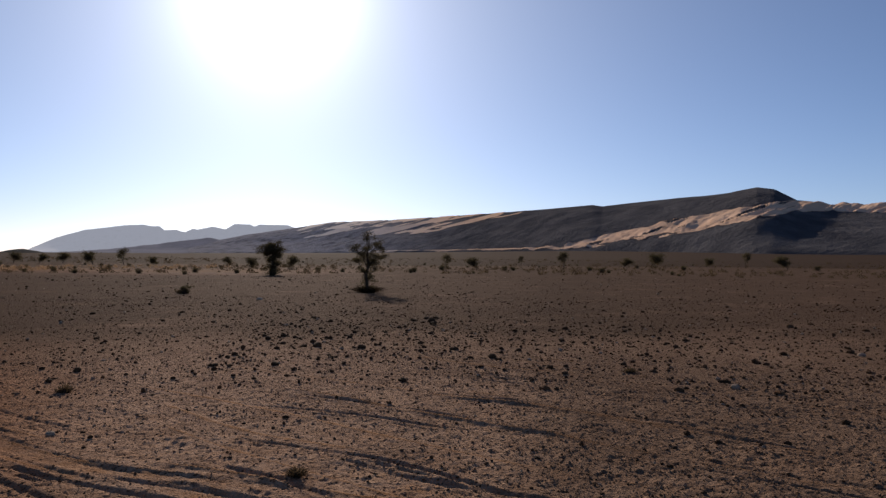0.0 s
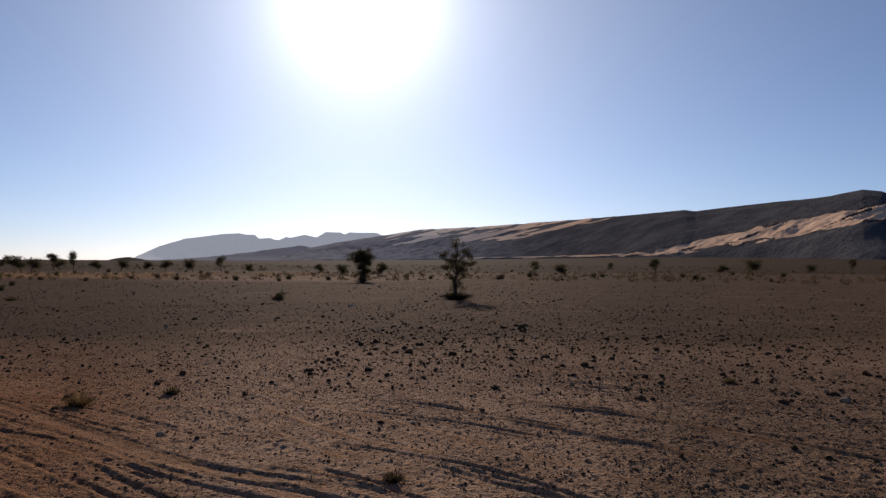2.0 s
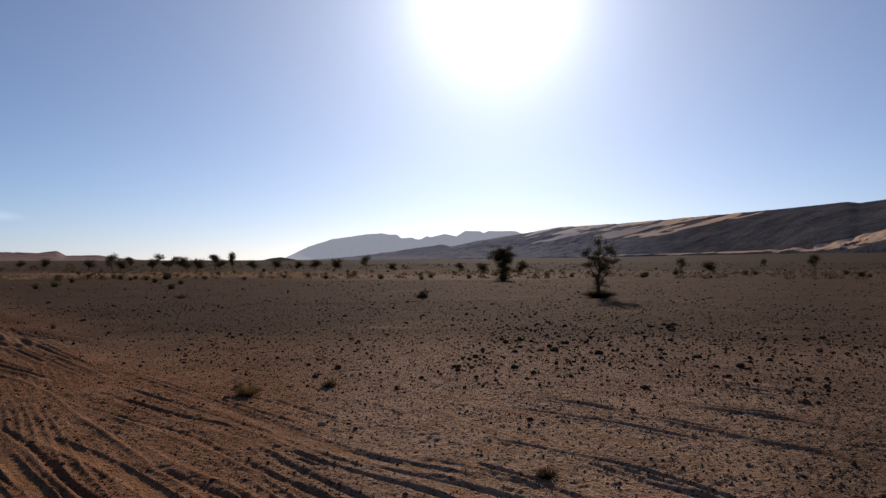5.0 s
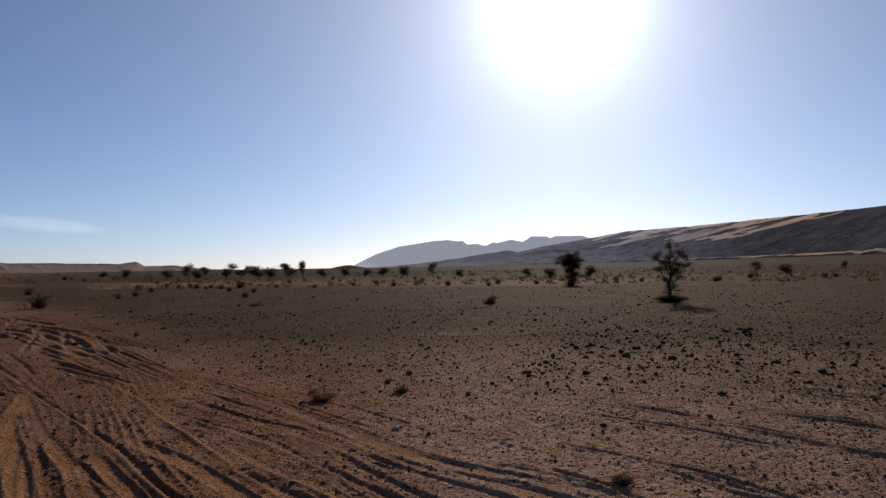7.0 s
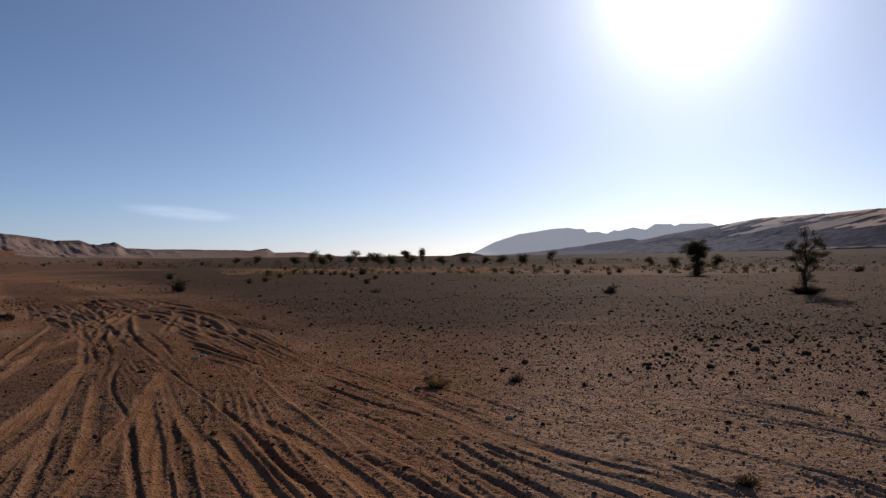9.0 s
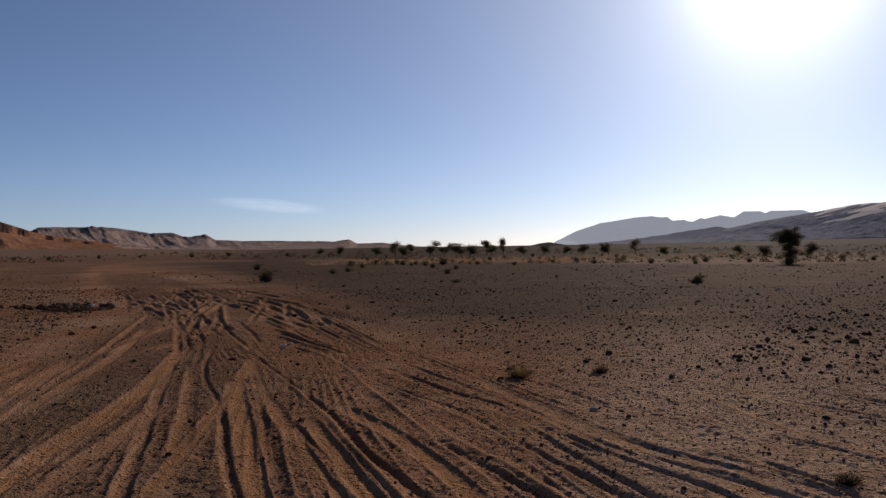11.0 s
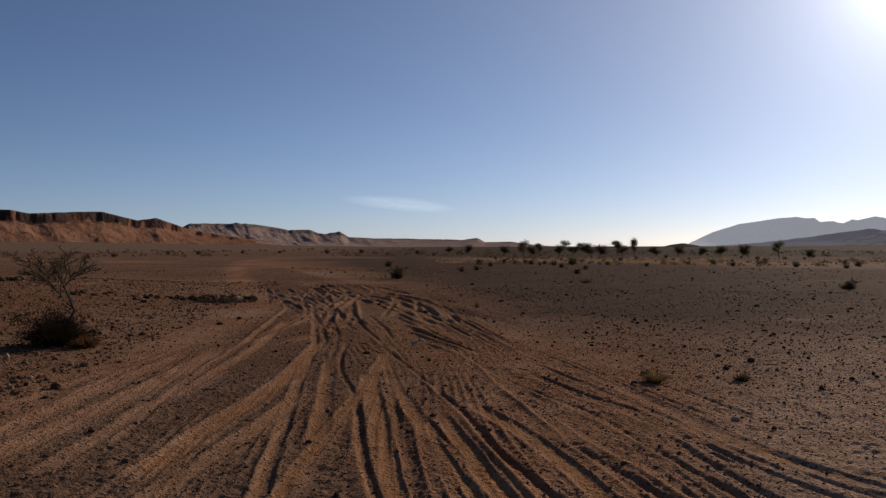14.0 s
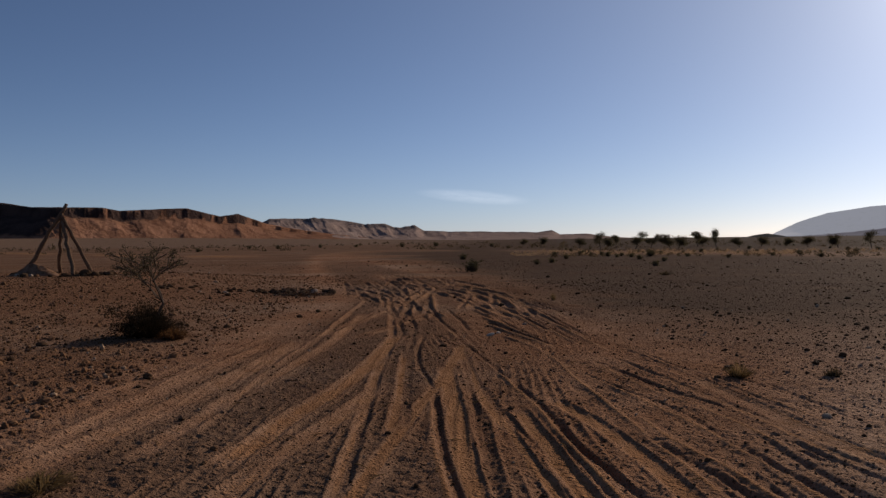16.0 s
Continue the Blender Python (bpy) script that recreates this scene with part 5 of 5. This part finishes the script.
gen = np.random.default_rng(7)
small_forms, big_forms = stone_forms(200, 7, 1), stone_forms(300, 6, 2)
x, y, r = sown(gen, 54000, 3.8, 30, 0.9, clear=0.45)
x2, y2, r2 = sown(gen, 9000, 0.6, 18, 1.0, 86, 325)
x, y, r = np.concatenate([x, x2]), np.concatenate([y, y2]), np.concatenate([r, r2])
scatter("gravel", small_forms, x, y, np.exp(gen.normal(-4.6, 0.4, len(x))) * (0.75 + r / 45), 1, M_STONE, "dark gravel strewn over the stony plain", "gravel")
x, y, r = sown(gen, 75000, 3.6, 13, 1.0, clear=0.2)
grit_forms = []
for k in range(5):
    tip = np.array([(1, 0, 0), (-1, 0, 0), (0, 1, 0), (0, -1, 0), (0, 0, 0.8), (0, 0, -0.8)]) * gen.uniform(0.65, 1.3, (6, 1))
    grit_forms.append((tip, np.array([(0, 2, 4), (2, 1, 4), (1, 3, 4), (3, 0, 4), (2, 0, 5), (1, 2, 5), (3, 1, 5), (0, 3, 5)])))
scatter("grit", grit_forms, x, y, np.exp(gen.normal(-4.95, 0.35, len(x))), 6, M_GRIT, "fine grey-brown grit over the sandy ground", "gravel")
x, y, r = sown(gen, 14000, 6, 60, 1.0, clear=1.1)
x2, y2, r2 = sown(gen, 1900, 9.5, 19, 1.0, 36, 86)
x, y, r = np.concatenate([x, x2]), np.concatenate([y, y2]), np.concatenate([r, r2])
scatter("stones", small_forms, x, y, np.exp(gen.normal(-3.85, 0.42, len(x))) * (0.8 + r / 90), 2, M_STONE, "dark fist-sized stones on the plain", "stones")
x, y, r = sown(gen, 700, 9, 90, 1.0)
scatter("pale_stones", small_forms, x, y, np.exp(gen.normal(-3.75, 0.35, len(x))), 3, M_PALE_STONE, "scattered pale stones on the plain", "stones")
a = gen.uniform(-35, -4, 13000)
r = gen.uniform(6, 36, 13000)
x, y = r * np.sin(np.radians(a)), r * np.cos(np.radians(a))
ok = (x < -3.6) & (gen.random(len(x)) < 0.75)
scatter("bank_stones", small_forms, x[ok], y[ok], np.exp(gen.normal(-3.95, 0.5, ok.sum())), 4, M_PALE_STONE, "brown and pale stones on the bank round the well", "stones")

# single larger stones
stone_meshes = [raw_mesh("stone", v, f) for v, f in big_forms]
for me in stone_meshes:
    me.materials.append(M_STONE)


def single_stone(x, y, size, k, label, group, mat=None):
    me = stone_meshes[k % len(stone_meshes)]
    if mat:
        me = me.copy()
        me.materials[0] = mat
    ob = put("stone", me, None, label=label, category="stone", group=group)
    ob.matrix_basis = Matrix.Translation((x, y, spot(x, y) + size * 0.22)) @ pose(0, 0, 0, k * 17 % 40 - 20, k * 29 % 30 - 15, k * 67 % 360) @ Matrix.Scale(size, 4)


x, y, r = sown(gen, 420, 7, 34, 1.0, clear=1.25)
out = (x > np.interp(y, BED_Y, BED_R)) | (x < np.interp(y, BED_Y, BED_L))
x, y = x[out], y[out]
for k in range(min(160, len(x))):
    single_stone(x[k], y[k], float(np.clip(gen.lognormal(-3.15, 0.3), 0.03, 0.085)), k, "dark weathered stone lying on the gravel plain", "larger stones on the plain")
# the largest stones that stand out, pale stones, and clods on the soft ground
for k, (sx, sy, size) in enumerate([(9.55, 9.14, 0.073), (14.3, 11.56, 0.115), (9.94, 8.17, 0.053), (10.14, 6.88, 0.085), (11.17, 7.07, 0.046), (14.92, 8.33, 0.071), (12.93, 6.78, 0.051), (9.28, 11.27, 0.071), (7.48, 9.69, 0.038), (6.77, 9.29, 0.056), (6.87, 9.09, 0.039), (8.12, 8.09, 0.04), (8.63, 6.95, 0.038), (6.89, 8.55, 0.03), (7.36, 6.97, 0.028), (7.01, 6.32, 0.026), (13.83, 7.1, 0.048), (12.92, 7.25, 0.056), (8.51, 8.66, 0.034), (14.15, 8.64, 0.052)]):
    single_stone(sx, sy, size, k + 3, "large dark weathered stone standing out of the gravel", "larger stones on the plain")
for k, (sx, sy, size) in enumerate([(0.76, 12.68, 0.062), (0.91, 12.98, 0.041), (17.18, 21.72, 0.086), (17.4, 21.95, 0.097), (8.57, 11.47, 0.025)]):
    single_stone(sx, sy, size, k, "pale whitish stone on dark gravel", "pale single stones", M_CHALK)
for k, (sx, sy, size) in enumerate([(-2.34, 5.48, 0.033), (-1.79, 5.98, 0.035), (-1.74, 5.58, 0.024), (-1.56, 5.04, 0.027), (-2.34, 7.97, 0.023), (-2.28, 5.65, 0.019)]):
    single_stone(sx, sy, size, k + 1, "brown stone half sunk in sandy soil", "stones beside the tracks", M_PALE_STONE)
# dark rocks in a row on the bank, and the ring of stones round the well
rnd = random.Random(9)
for k in range(74):
    t = rnd.random() ** 0.6
    single_stone(-8.9 + 5.4 * t + rnd.gauss(0, 0.25), 22.7 + 1.2 * t + rnd.gauss(0, 0.6), rnd.uniform(0.05, 0.125) * (1.15 if t > 0.65 else 0.8), k, "dark rough rock in a low heap on the bank", "rocks heaped on the bank")
for k in range(38):
    t = 2 * math.pi * k / 38 + rnd.gauss(0, 0.1)
    single_stone(WELL.x + 0.15 + 1.65 * math.cos(t) + rnd.gauss(0, 0.12), WELL.y - 0.2 + 0.95 * math.sin(t) + rnd.gauss(0, 0.1), rnd.uniform(0.07, 0.17), k,
                 "pale stone in the ring round the well", "stones round the well", M_PALE_STONE if k % 3 == 0 else None)

# flat heap of dead brush behind the rocks
brush = tagged(new("brush_heap"), "flat heap of dead brown brush beside dark rocks", "brush heap")
rnd = random.Random(211)
twigs = []
for k in range(150):
    p = Vector((rnd.gauss(0, 0.55), rnd.gauss(0, 0.3), 0.02))
    d = Vector((rnd.gauss(0, 1), rnd.gauss(0, 0.6), rnd.uniform(0.0, 0.5))).normalized() * rnd.uniform(0.15, 0.45)
    twigs.append(tube([p, p + d * 0.5 + Vector((0, 0, 0.06)), p + d], [0.012, 0.009, 0.005], 4))
put("branches", joined(twigs, "branches"), M_BARK, brush, kind="stuff")
put("dry_leaves", joined([leaves(rnd, [(Vector((rnd.gauss(0, 0.5), rnd.gauss(0, 0.25), 0.08)), 0) for k in range(50)], 900, 0.035, 0.07)], "dry_leaves", False), M_RUST, brush)
brush.matrix_basis = standing(-4.1, 22.7, 0, 0.75)

single_stone(WELL.x + 1.15, WELL.y - 0.7, 0.24, 2, "dark block of rock at the foot of the well poles", "stones round the well")

# ---- far scrub and grass, uncountable ----


def scrub(name, count, r0, r1, a0, a1, height, mat, seed, label, category, blades=22, flat=0.8):
    """Low domed clumps of small blades, one mesh."""
    g = np.random.default_rng(seed)
    r = r0 + (r1 - r0) * g.random(count) ** 1.3
    a = np.radians(g.uniform(a0, a1, count))
    x, y = r * np.sin(a), r * np.cos(a)
    ok = fbm(x / 22, y / 22, 3, seed) > -0.2
    x, y = x[ok], y[ok]
    z, _ = plain_z(x, y, False)
    n = len(x)
    size = (height * np.exp(g.normal(0, 0.4, n)))[:, None]
    t, out, up = g.uniform(0, 2 * np.pi, (n, blades)), g.random((n, blades)) ** 0.5, g.random((n, blades))
    c = np.stack([x[:, None] + np.cos(t) * out * size * flat, y[:, None] + np.sin(t) * out * size * flat, z[:, None] + size * up * np.sqrt(1.02 - out ** 2)], -1)
    d = g.normal(0, 1, (n, blades, 3))
    d[..., 2] = np.abs(d[..., 2]) + 0.5
    d /= np.linalg.norm(d, axis=-1, keepdims=True)
    e = np.cross(d, g.normal(0, 1, (n, blades, 3)))
    e /= np.linalg.norm(e, axis=-1, keepdims=True) + 1e-6
    l = size[..., None] * 0.3
    v = np.stack([c - d * l, c + e * l * 0.3, c + d * l, c - e * l * 0.3], 2).reshape(-1, 3)
    f = np.arange(n * blades)[:, None] * 4 + np.array([[0, 1, 2, 3]])
    put(name, raw_mesh(name, v, f), mat, label=label, category=category, kind="stuff")


scrub("dry_grass", 1000, 76, 106, 5, 36, 0.17, M_STRAW, 401, "belt of dry golden grass across the plain", "grass")
scrub("scrub", 2600, 66, 300, 8, 86, 0.26, M_SCRUB, 402, "low grey scrub dotted over the far plain", "scrub")
scrub("far_scrub", 500, 140, 420, -32, 20, 0.5, M_SCRUB, 403, "dark low scrub far out on the plain", "scrub")

# bits of straw on the soft ground
g = np.random.default_rng(55)
n = 130
x, y = g.uniform(-4.5, 2.0, n), g.uniform(4.6, 12, n)
z, _ = plain_z(x, y)
pieces = []
for i in range(n):
    t, l = g.uniform(0, math.pi), g.uniform(0.02, 0.09)
    d = Vector((math.cos(t), math.sin(t), g.uniform(-0.1, 0.3))) * l
    p = Vector((x[i], y[i], z[i] + 0.008))
    pieces.append(tube([p - d, p + Vector((0, 0, 0.008)), p + d], [0.003, 0.004, 0.002], 3))
put("straw", joined(pieces, "straw"), M_DRY, label="loose bits of pale straw on sandy ground", category="straw", kind="stuff")
